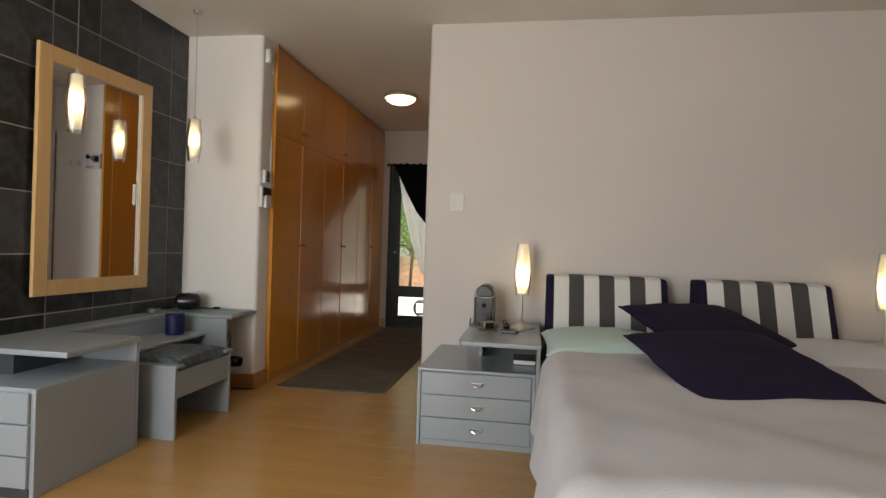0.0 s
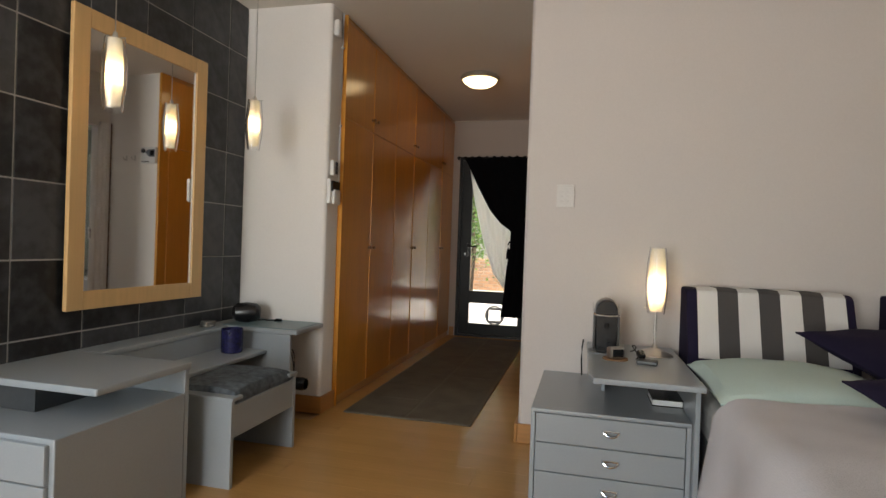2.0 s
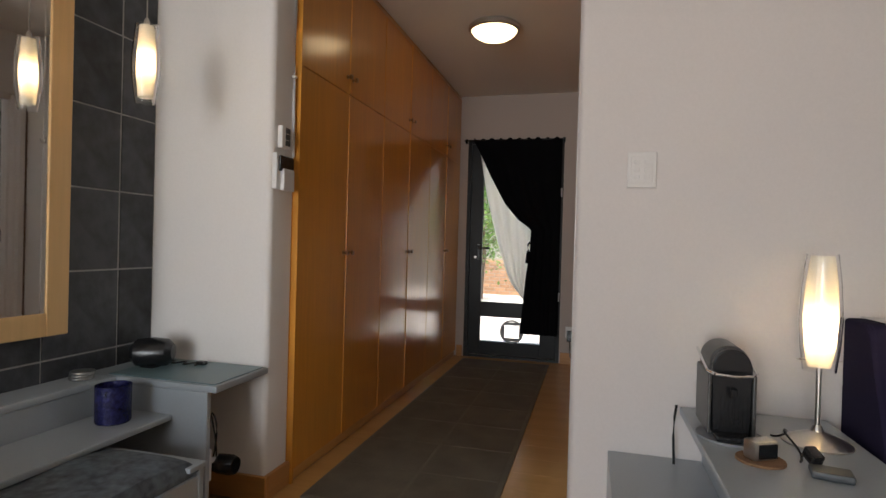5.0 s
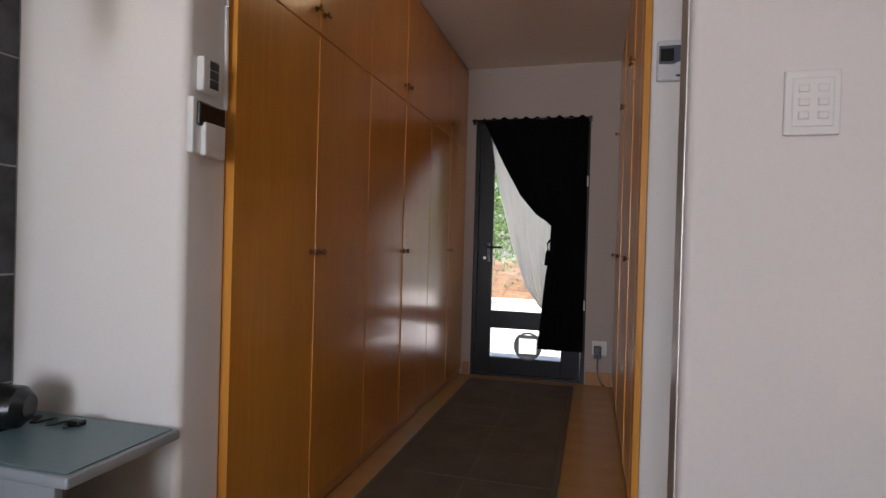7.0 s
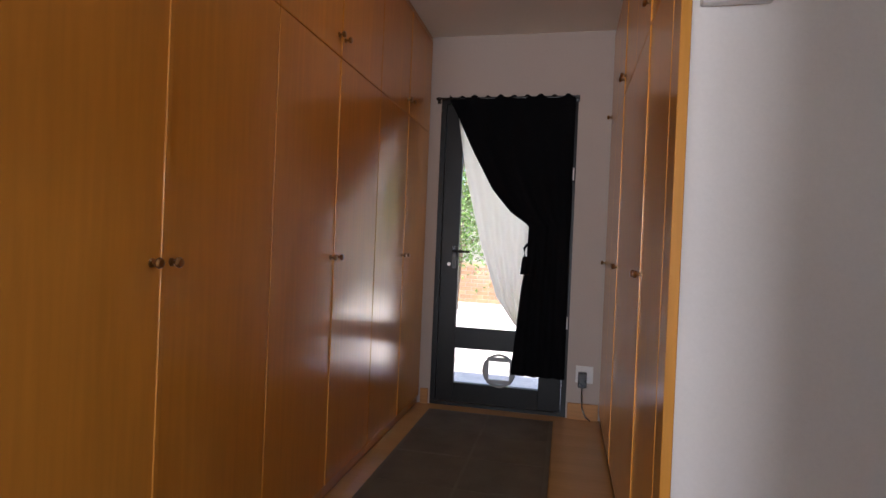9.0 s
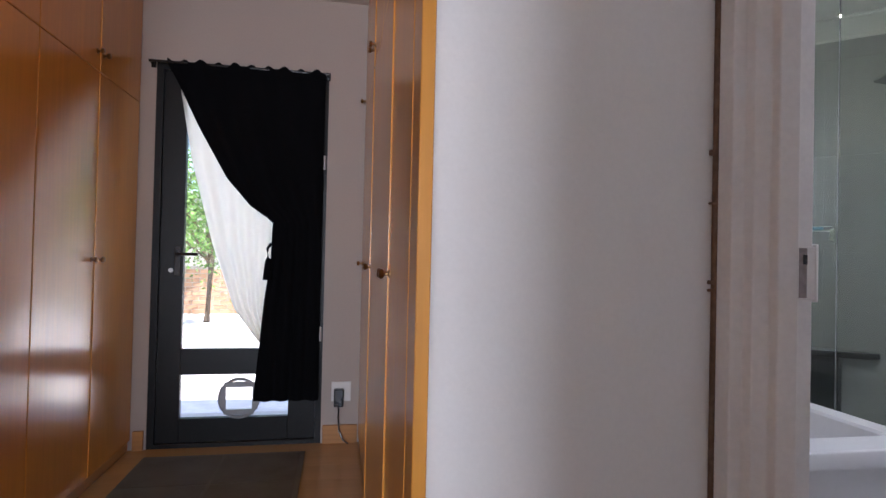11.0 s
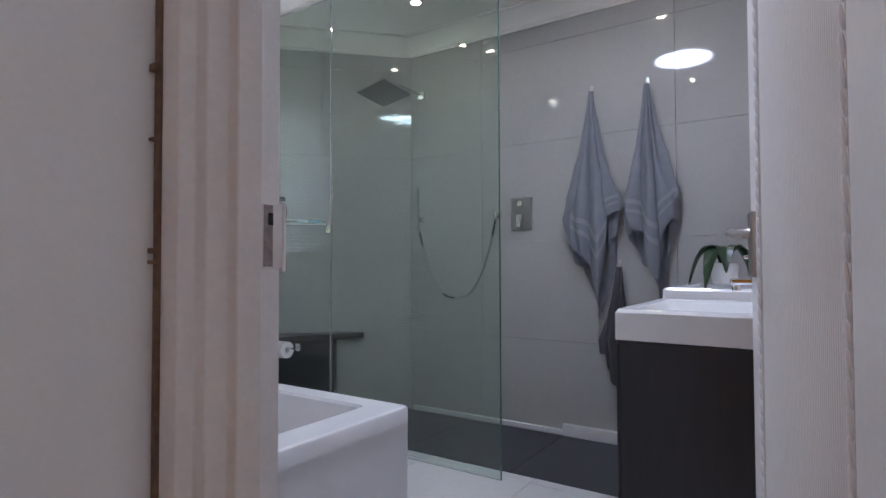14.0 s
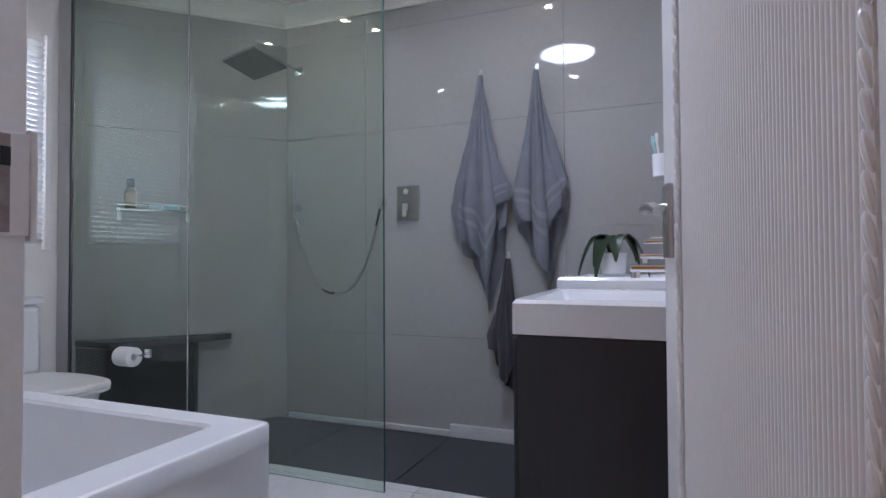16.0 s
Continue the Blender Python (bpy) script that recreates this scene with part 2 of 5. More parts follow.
def mesh_of(name, bm, material, smooth=True):
    me = bpy.data.meshes.new(name)
    bmesh.ops.recalc_face_normals(bm, faces=bm.faces)
    bm.edges.index_update()
    flat = []
    for e in bm.edges:
        if len(e.link_faces) == 2:
            small, large = sorted(f.calc_area() for f in e.link_faces)
            if large > 6 * small and e.calc_face_angle(0) > 0.25:
                flat.append(e.index)
    bm.to_mesh(me)
    bm.free()
    for m in (material if isinstance(material, (list, tuple)) else [material]):
        me.materials.append(m)
    if smooth:
        me.shade_smooth()
        me.set_sharp_from_angle(angle=radians(35))
        for k in flat:
            me.edges[k].use_edge_sharp = True
    return me


def part(name, bm, material, parent, label=""):
    """bm in world coordinates becomes one mesh under a thing or part."""
    o = origin(parent)
    bm.transform(Matrix.Translation(-o))
    ob = new(name, mesh_of(name, bm, material))
    ob.parent = parent
    return tagged(ob, label)


def solo(name, bm, material, label="", category="", kind="", at=None, group=""):
    """bm in world coordinates becomes a top-level mesh."""
    if at is None:
        lo = Vector([min(v.co[i] for v in bm.verts) for i in range(3)])
        hi = Vector([max(v.co[i] for v in bm.verts) for i in range(3)])
        at = ((lo.x + hi.x) / 2, (lo.y + hi.y) / 2, lo.z)
    bm.transform(Matrix.Translation(-Vector(at)))
    ob = new(name, mesh_of(name, bm, material))
    ob.location = at
    return tagged(ob, label, category, group, kind)


def box(x0, x1, y0, y1, z0, z1, bev=0.0, seg=2):
    bm = bmesh.new()
    bmesh.ops.create_cube(bm, size=1)
    bm.transform(Matrix.Translation(((x0 + x1) / 2, (y0 + y1) / 2, (z0 + z1) / 2)) @ Matrix.Diagonal((abs(x1 - x0), abs(y1 - y0), abs(z1 - z0), 1)))
    if bev:
        bmesh.ops.bevel(bm, geom=bm.edges[:], offset=bev, segments=seg, profile=0.5, affect="EDGES")
    return bm


def join(*bms):
    out = bmesh.new()
    for b in bms:
        me = bpy.data.meshes.new("tmp")
        b.to_mesh(me)
        b.free()
        out.from_mesh(me)
        bpy.data.meshes.remove(me)
    return out


def turned(bm, m):
    bm.transform(m)
    return bm


def lathe(profile, n=24, centre=(0, 0, 0), axis="z"):
    """Turns (radius, height) pairs round an axis."""
    bm = bmesh.new()
    rings = []
    for r, z in profile:
        rings.append([bm.verts.new((r * math.cos(2 * math.pi * i / n), r * math.sin(2 * math.pi * i / n), z)) for i in range(n)] if r > 1e-6 else [bm.verts.new((0, 0, z))])
    for a, b in zip(rings, rings[1:]):
        for i in range(n):
            j = (i + 1) % n
            if len(a) == 1 and len(b) == 1:
                continue
            if len(a) == 1:
                bm.faces.new((a[0], b[i], b[j]))
            elif len(b) == 1:
                bm.faces.new((a[i], a[j], b[0]))
            else:
                bm.faces.new((a[i], a[j], b[j], b[i]))
    turn = {"z": Matrix(), "x": Matrix.Rotation(radians(90), 4, "Y"), "y": Matrix.Rotation(radians(-90), 4, "X"), "-x": Matrix.Rotation(radians(-90), 4, "Y"), "-y": Matrix.Rotation(radians(90), 4, "X")}[axis]
    bm.transform(Matrix.Translation(centre) @ turn)
    return bm


def tube(points, r, n=10):
    """A round bar along points."""
    bm = bmesh.new()
    pts = [Vector(p) for p in points]
    rings = []
    for i, p in enumerate(pts):
        d = (pts[min(i + 1, len(pts) - 1)] - pts[max(i - 1, 0)]).normalized()
        q = d.to_track_quat("Z", "Y").to_matrix()
        rings.append([bm.verts.new(p + q @ Vector((r * math.cos(2 * math.pi * k / n), r * math.sin(2 * math.pi * k / n), 0))) for k in range(n)])
    for a, b in zip(rings, rings[1:]):
        for k in range(n):
            bm.faces.new((a[k], a[(k + 1) % n], b[(k + 1) % n], b[k]))
    bm.faces.new(rings[0][::-1])
    bm.faces.new(rings[-1])
    return bm


def prism(outline, z0, z1, bev=0.0):
    bm = bmesh.new()
    lo = [bm.verts.new((x, y, z0)) for x, y in outline]
    hi = [bm.verts.new((x, y, z1)) for x, y in outline]
    n = len(outline)
    bm.faces.new(lo[::-1])
    bm.faces.new(hi)
    for i in range(n):
        bm.faces.new((lo[i], lo[(i + 1) % n], hi[(i + 1) % n], hi[i]))
    if bev:
        bmesh.ops.bevel(bm, geom=bm.edges[:], offset=bev, segments=2, profile=0.5, affect="EDGES")
    return bm


def sheet(f, nu, nv, thick=0.0):
    """A grid surface f(u, v), u and v from 0 to 1, made thick along its normals."""
    bm = bmesh.new()
    g = [[bm.verts.new(f(i / nu, j / nv)) for i in range(nu + 1)] for j in range(nv + 1)]
    for j in range(nv):
        for i in range(nu):
            bm.faces.new((g[j][i], g[j][i + 1], g[j + 1][i + 1], g[j + 1][i]))
    if thick:
        bm.normal_update()
        bmesh.ops.solidify(bm, geom=bm.faces[:], thickness=thick)
    return bm


def cushion(w, d, h, m, flange=0.0, seed=0, n=22, puff=0.5):
    """A stuffed cushion w by d, h thick, centred, posed by m."""
    bm = bmesh.new()
    def z(u, v):
        e = max(0.0, (1 - abs(u) ** 2.6)) * max(0.0, (1 - abs(v) ** 2.6))
        return h / 2 * e ** puff
    top, bot = {}, {}
    for j in range(n + 1):
        for i in range(n + 1):
            u, v = 2 * i / n - 1, 2 * j / n - 1
            pin = 1 - 0.05 * (1 - abs(u) ** 2) * abs(v) ** 3 - 0.0
            pin2 = 1 - 0.05 * (1 - abs(v) ** 2) * abs(u) ** 3
            x, y = u * w / 2 * pin2, v * d / 2 * pin
            wob = 0.008 * noise.noise(Vector((x * 7 + seed, y * 7, seed)))
            edge = i in (0, n) or j in (0, n)
            zz = z(u, v) + (0 if edge else wob)
            top[i, j] = bm.verts.new((x, y, zz + 0.003))
            bot[i, j] = bm.verts.new((x, y, -zz * 0.8 - 0.003))
    for j in range(n):
        for i in range(n):
            bm.faces.new((top[i, j], top[i + 1, j], top[i + 1, j + 1], top[i, j + 1]))
            bm.faces.new((bot[i, j], bot[i, j + 1], bot[i + 1, j + 1], bot[i + 1, j]))
    for k in range(n):
        for a, b in (((k, 0), (k + 1, 0)), ((k + 1, n), (k, n)), ((0, k + 1), (0, k)), ((n, k), (n, k + 1))):
            bm.faces.new((top[b], top[a], bot[a], bot[b]))
    bm.transform(m)
    return bm


# ---- setting ----
CH, BCH = 2.53, 2.625


def wall(name, bms, material=PAINT, label="white painted plaster wall"):
    return solo(name, join(*bms), material, label, "wall", "structure")


def rounded(bm, pred, r):
    es = [e for e in bm.edges if pred(e)]
    bmesh.ops.bevel(bm, geom=es, offset=r, segments=5, profile=0.5, affect="EDGES")
    return bm


def upright_at(x, y):
    return lambda e: all(abs(v.co.x - x) < 1e-4 and abs(v.co.y - y) < 1e-4 for v in e.verts)


wall_slate = wall("wall_west", [box(-2.20, -2.0125, -1.75, 0.672, 0, CH), box(-2.20, -2.0125, 1.972, 4.285, 0, CH), box(-2.20, -2.0125, 0.672, 1.972, 0, 0.655), box(-2.20, -2.0125, 0.672, 1.972, 2.195, CH)], GROUT, "wall clad in black slate tiles with pale grout")
wall("wall_nib", [rounded(rounded(box(-2.012, -1.430, 4.108, 4.283, 0, CH), upright_at(-1.430, 4.108), 0.024), upright_at(-1.430, 4.283), 0.01)])
wall("wall_corridor_west", [box(-2.20, -2.020, 4.285, 7.55, 0, CH)])
wall("wall_north", [box(-2.020, -1.335, 7.38, 7.55, 0, CH), box(-0.415, 0.41, 7.38, 7.55, 0, CH), box(-1.335, -0.415, 7.38, 7.55, 2.11, CH)], TANWALL, "plaster wall toned tan and darker than the others")
wall("wall_closet_end", [box(-0.175, 0.41, 5.11, 5.185, 0, CH)])
wall("wall_bathroom_west", [box(0.41, 0.545, 5.105, 7.77, 0, CH), box(0.41, 0.545, 4.15, 4.235, 0, CH), box(0.41, 0.545, 4.235, 5.105, 2.09, CH)])
wall("wall_bed", [rounded(rounded(box(-0.195, 3.75, 4.027, 4.15, 0, CH), upright_at(-0.195, 4.027), 0.02), upright_at(-0.195, 4.15), 0.012)], BEDWALL_DIM, "warm painted plaster wall, dimmer light put into its colour")
# Thin sheet added over the wall's own end, greyer and glossier than its paint.
solo("wall_end_sheet", box(-0.1985, -0.1935, 4.050, 4.137, 0.106, CH - 0.002, 0.002), SATIN, "satin grey sheet added over the end of the wall", "trim", "structure")
wall("wall_bathroom_south", [box(0.545, 3.30, 4.15, 4.25, 0, BCH)])
wall_tiled = wall("wall_bathroom_east", [box(3.16, 3.30, 4.10, 6.85, 0, BCH)], TGROUT, "wall of large pale grey glossy tiles")
DX, DY = (2.27 - 3.15), (7.615 - 6.735)
DL = math.hypot(DX, DY)
DIAG = Matrix.Translation((3.15, 6.735, 0)) @ Matrix.Rotation(math.atan2(DY, DX), 4, "Z")
wall_diag = wall("wall_shower_diagonal", [turned(box(-0.10, DL + 0.15, -0.16, -0.01, 0, BCH), DIAG)], TGROUT, "slanting shower wall of large glossy tiles")
wall("wall_bathroom_north", [box(0.545, 1.42, 7.62, 7.77, 0, BCH), box(2.15, 2.60, 7.62, 7.77, 0, BCH), box(1.42, 2.15, 7.62, 7.77, 0, 1.10), box(1.42, 2.15, 7.62, 7.77, 2.20, BCH)])
wall("wall_east", [box(3.60, 3.75, -1.75, 4.027, 0, CH)])
wall("wall_south", [box(-2.020, -1.98, -1.75, -1.60, 0, CH), box(0.08, 3.60, -1.75, -1.60, 0, CH), box(-1.98, 0.08, -1.75, -1.60, 2.27, CH), box(-1.98, 0.08, -1.75, -1.60, 0, 0.12)])
solo("ceiling", join(box(-2.20, 3.75, -1.75, 4.10, CH, CH + 0.15), box(-2.20, 0.545, 4.10, 7.77, CH, CH + 0.15)), CEIL, "white painted ceiling", "ceiling", "structure")
solo("ceiling_bathroom", box(0.545, 3.30, 4.10, 7.77, BCH, BCH + 0.15), CEIL, "white painted bathroom ceiling", "ceiling", "structure")
floor = solo("floor", join(box(-2.20, 3.75, -1.75, 4.10, -0.12, -0.012), box(-2.20, 0.545, 4.10, 7.55, -0.12, -0.012)), SUBFLOOR, "warm beech laminate plank floor", "floor", "structure")
bath_floor = solo("floor_bathroom", box(0.545, 3.16, 4.25, 7.62, -0.12, -0.008), TGROUT, "white tiled bathroom floor", "floor", "structure")


def cornice(name, a, b, n):
    """A stepped cove along a to b; n points into the room."""
    a, b, n = Vector(a), Vector(b), Vector(n)
    prof = [(0, -0.125), (0.012, -0.125), (0.014, -0.110), (0.024, -0.104), (0.034, -0.080), (0.056, -0.048), (0.084, -0.028), (0.092, -0.014), (0.110, -0.012), (0.110, 0), (0, 0)]
    bm = bmesh.new()
    ends = [[bm.verts.new(p + n * u + Vector((0, 0, w))) for u, w in prof] for p in (a, b)]
    k = len(prof)
    for i in range(k):
        bm.faces.new((ends[0][i], ends[0][(i + 1) % k], ends[1][(i + 1) % k], ends[1][i]))
    bm.faces.new(ends[0])
    bm.faces.new(ends[1][::-1])
    return solo(name, bm, CEIL, "white moulded ceiling cornice", "cornice", "structure")


cornice("cornice_east", (3.15, 4.25, BCH), (3.15, 6.735, BCH), (-1, 0, 0))
nd = Vector((-DY, DX, 0)).normalized()
nd = nd if nd.y < 0 else -nd
cornice("cornice_diagonal", (3.15, 6.735, BCH), (2.27, 7.615, BCH), nd)
cornice("cornice_south", (0.56, 4.25, BCH), (3.15, 4.25, BCH), (0, 1, 0))
cornice("cornice_north", (0.56, 7.62, BCH), (2.31, 7.62, BCH), (0, -1, 0))
cornice("cornice_west", (0.56, 4.25, BCH), (0.56, 7.62, BCH), (1, 0, 0))


def baseboard(x0, x1, y0, y1, m):
    return solo("baseboard", box(x0, x1, y0, y1, 0, 0.105, 0.004), m, "warm brown wooden skirting board", "skirting", "structure")


baseboard(-2.008, -1.412, 4.090, 4.107, SKIRT_X)
baseboard(-1.429, -1.412, 4.1085, 4.283, SKIRT)
baseboard(-0.217, -0.201, 4.010, 4.17, SKIRT)
baseboard(-0.20, -0.075, 4.010, 4.026, SKIRT_X)
baseboard(-1.40, -1.345, 7.362, 7.379, SKIRT_X)
baseboard(-0.405, -0.21, 7.362, 7.379, SKIRT_X)
baseboard(-2.007, -1.992, -1.59, 2.27, SKIRT)
baseboard(2.85, 3.59, 4.010, 4.026, SKIRT_X)

# ---- doors ----
def knob(parent, x, y, z, side):
    """A small turned brass knob whose stem points along side on x."""
    bm = lathe([(0.0, 0.0), (0.011, 0.0), (0.011, 0.003), (0.005, 0.006), (0.005, 0.014), (0.012, 0.018), (0.014, 0.024), (0.010, 0.030), (0.0, 0.032)], 14, (x, y, z), "x" if side > 0 else "-x")
    return part("knob", bm, BRASS, parent, "small antique brass knob")


def wardrobe(name, face, back, side, y0, widths, split, label, knob_at):
    """A row of full-height cupboards; each unit has a tall door and a loft door."""
    y = y0
    rnd = random.Random(17)
    for k, w in enumerate(widths):
        u = thing(name, label, "wardrobe", ((face + back) / 2, y + w / 2, 0), "built-in cupboards")
        f0, f1 = (face - 0.022 * side, face)
        part("carcass", box(min(back, f0 - 0.003 * side), max(back, f0 - 0.003 * side), y + 0.001, y + w - 0.001, 0.0, CH - 0.004), BEECH, u)
        part("plinth", box(min(face - 0.012 * side, f0 - 0.0025 * side), max(face - 0.012 * side, f0 - 0.0025 * side), y + 0.001, y + w - 0.001, 0.0, 0.05), BEECH_Y, u)
        hang = Matrix.Translation((face, y + w / 2, 0)) @ Matrix.Rotation(radians(rnd.uniform(-0.22, 0.22)), 4, "Z") @ Matrix.Translation((-face, -y - w / 2, 0))
        d = part("door", turned(box(min(f0, f1), max(f0, f1), y + 0.002, y + w - 0.002, 0.055, split - 0.002, 0.003), hang), BEECH, u)
        l = part("loft_door", box(min(f0, f1), max(f0, f1), y + 0.002, y + w - 0.002, split + 0.002, CH - 0.035, 0.003), BEECH, u)
        part("top_filler", box(min(f0, face - 0.004 * side), max(f0, face - 0.004 * side), y, y + w, CH - 0.033, CH - 0.003), BEECH_Y, u)
        if k % 2:
            for dd, za, zb in ((d, 0.06, split - 0.006), (l, split + 0.006, CH - 0.04)):
                part("edge_strip", box(min(face, face + 0.005 * side), max(face, face + 0.005 * side), y - 0.006, y + 0.012, za, zb, 0.0015), BEECH, dd)
        ky = y + w - 0.034 if knob_at[k] > 0 else y + 0.034
        knob(d, face, ky, 1.029, side)
        knob(l, face, ky, split + 0.085, side)
        y += w


wardrobe("wardrobe", -1.412, -2.035, 1, 4.297, [0.513] * 6, 1.872, "honey beech built-in wardrobe with brass knobs", [1, -1, 1, -1, 1, -1])
solo("wardrobe_end_strip", box(-1.45, -1.402, 4.284, 4.296, 0, CH - 0.003), BEECH, "narrow beech trim beside the wardrobe", "trim", "structure")
wardrobe("wardrobe", -0.205, 0.40, -1, 5.190, [0.42, 0.44, 0.44, 0.44, 0.435], 1.872, "honey beech built-in wardrobe facing the passage", [1, -1, 1, -1, 1])
solo("wardrobe_end_trim", box(-0.204, -0.178, 5.085, 5.187, 0, CH - 0.003, 0.003), BEECH, "beech trim board closing the wardrobe end", "trim", "structure")

# glazed back door
bd = thing("door_1", "black aluminium glazed door, shut, with a cat flap", "door", (-0.875, 7.42, 0))
bd["kind"] = "structure"
part("door_frame", join(box(-1.335, -1.30, 7.385, 7.47, 0, 2.105), box(-0.45, -0.415, 7.385, 7.47, 0, 2.105), box(-1.30, -0.45, 7.385, 7.47, 2.07, 2.105), box(-1.30, -0.45, 7.385, 7.47, 0.0, 0.022)), BLACKALU, bd)
leaf = part("door_leaf", join(box(-1.298, -1.178, 7.40, 7.445, 0.026, 2.066, 0.003), box(-0.60, -0.452, 7.40, 7.445, 0.026, 2.066, 0.003), box(-1.178, -0.60, 7.40, 7.445, 0.026, 0.154, 0.003), box(-1.178, -0.60, 7.40, 7.445, 0.395, 0.537, 0.003), box(-1.178, -0.60, 7.40, 7.445, 1.98, 2.066, 0.003)), BLACKALU, bd)
for z0, z1 in ((0.154, 0.395), (0.537, 1.98)):
    g = part("pane", box(-1.180, -0.598, 7.420, 7.425, z0 - 0.002, z1 + 0.002), CLEAR, leaf, "clear glass pane")
    g.visible_shadow = False
part("door_handle", join(tube([(-1.205, 7.40, 1.06), (-1.205, 7.35, 1.06), (-1.20, 7.345, 1.06), (-1.09, 7.345, 1.06)], 0.009), box(-1.222, -1.188, 7.393, 7.401, 0.94, 1.10, 0.003)), BLACK, leaf, "black lever handle")
part("lock", lathe([(0, 0), (0.012, 0), (0.012, 0.006), (0, 0.006)], 14, (-1.24, 7.40, 0.97), "-y"), STEEL, leaf)
ring = lathe([(0.112, -0.01), (0.114, 0.012), (0.10, 0.02), (0.098, 0.012), (0.098, -0.01), (0.112, -0.01)], 40, (-0.865, 7.412, 0.262), "-y")
sq = join(box(-0.965, -0.935, 7.395, 7.41, 0.20, 0.325), box(-0.795, -0.765, 7.395, 7.41, 0.20, 0.325), box(-0.945, -0.785, 7.395, 7.41, 0.325, 0.352), box(-0.945, -0.785, 7.395, 7.41, 0.172, 0.20))
fl = part("cat_flap", join(ring, sq), GREYPL, leaf, "round grey plastic cat flap")
part("flap_panel", box(-0.933, -0.797, 7.400, 7.404, 0.202, 0.323), CLEAR, fl).visible_shadow = False
for hz in (1.60, 0.62):
    part("hinge", join(tube([(-0.432, 7.382, hz - 0.04), (-0.432, 7.382, hz + 0.04)], 0.008), box(-0.45, -0.43, 7.376, 7.384, hz - 0.012, hz + 0.012)), STEEL, bd, "small steel hinge")

# curtains
EDGE = [(2.085, -1.27), (2.0, -1.22), (1.75, -1.10), (1.48, -0.95), (1.33, -0.82), (1.25, -0.70), (1.04, -0.705), (0.83, -0.735), (0.30, -0.78)]
SHEERE = [(2.085, -1.235), (1.98, -1.21), (1.57, -1.14), (1.11, -1.02), (0.76, -0.90), (0.57, -0.76)]


def along(table, z):
    for (z0, x0), (z1, x1) in zip(table, table[1:]):
        if z <= z0 and z >= z1:
            f = (z0 - z) / (z0 - z1)
            return x0 + (x1 - x0) * f
    return table[-1][1] if z < table[-1][0] else table[0][1]


def black_cloth(u, v):
    z = 2.10 - v * 1.84
    xl, xr = along(EDGE, z), -0.435
    pinch = math.exp(-((z - 1.12) / 0.18) ** 2)
    amp = 0.011 * (1 - 0.5 * pinch)
    y = 7.325 + amp * math.sin(u * 25 + 1.2 * math.sin(v * 3)) + 0.012 * noise.noise(Vector((u * 6, v * 5, 3)))
    x = xl + (xr - xl) * u
    return (x, y - 0.02 * pinch, z + (0.012 * math.cos(u * 60) if v == 0 else 0))


cur = thing("curtain", "black curtain tied back over the glazed door", "curtain", (-0.7, 7.33, 0.26))
cloth = part("cloth", sheet(black_cloth, 90, 60, 0.004), CURTAIN, cur)
part("tie_back", join(tube([(-0.70, 7.285, 1.13), (-0.72, 7.28, 1.10), (-0.715, 7.28, 1.04)], 0.008), lathe([(0, 0.06), (0.012, 0.055), (0.018, 0.03), (0.026, -0.06), (0, -0.062)], 14, (-0.715, 7.28, 0.99))), CURTAIN, cur, "black tasselled tie-back")
rod = thing("curtain_rod", "thin dark curtain rod above the glazed door", "curtain rod", (-0.88, 7.33, 2.09))
part("rod", tube([(-1.36, 7.33, 2.092), (-0.41, 7.33, 2.092)], 0.008), BLACK, rod)
for xx in (-1.35, -0.42):
    part("bracket", join(box(xx - 0.008, xx + 0.008, 7.33, 7.38, 2.085, 2.099), box(xx - 0.012, xx + 0.012, 7.374, 7.381, 2.07, 2.115)), BLACK, rod)
for k in range(9):
    part("ring", lathe([(0.010, -0.002), (0.013, 0), (0.010, 0.002), (0.010, -0.002)], 12, (-1.2 + k * 0.09, 7.33, 2.092), "x"), BLACK, rod)


def sheer_cloth(u, v):
    z = 2.08 - v * 1.50
    xl, xr = along(SHEERE, z), -0.62 - 0.10 * v
    y = 7.366 + 0.010 * math.sin(u * 30 + v * 2) + 0.006 * noise.noise(Vector((u * 8, v * 4, 9)))
    return (xl + (xr - xl) * u, y, z)


lining = thing("sheer_curtain", "cream sheer curtain drawn aside behind the black one", "curtain", (-0.9, 7.366, 0.58))
part("cloth", sheet(sheer_cloth, 60, 40), SHEER, lining)

# bathroom door frame and leaf
fr = thing("door_frame", "cream painted pressed-steel door frame with chipped edges", "door frame", (0.47, 4.65, 0))
fr["kind"] = "structure"


post_l = part("post", prism([(0.390, 5.109), (0.393, 5.062), (0.414, 5.054), (0.419, 5.036), (0.447, 5.027), (0.452, 5.013), (0.488, 5.004), (0.491, 5.020), (0.534, 5.022), (0.534, 5.109)], 0, 2.09, 0.002), FRAMEP, fr)
post_r = part("post", prism([(0.390, 4.235), (0.546, 4.235), (0.546, 4.281), (0.490, 4.283), (0.470, 4.296), (0.400, 4.301), (0.390, 4.294)], 0, 2.09, 0.0015), FRAMEP, fr)
part("head", join(box(0.395, 0.43, 4.30, 4.985, 2.04, 2.10, 0.006), box(0.43, 0.54, 4.28, 5.01, 2.055, 2.095, 0.004)), FRAMEP, fr)
chips = [box(0.384, 0.3915, 5.0975, 5.1085, 0, 2.09, 0.002)]
crk = random.Random(21)
for k in range(16):
    zc, hh = crk.uniform(0.05, 2.0), crk.uniform(0.004, 0.02)
    chips.append(box(0.376, 0.3845, 5.094, 5.1085, zc, zc + hh, 0.002))
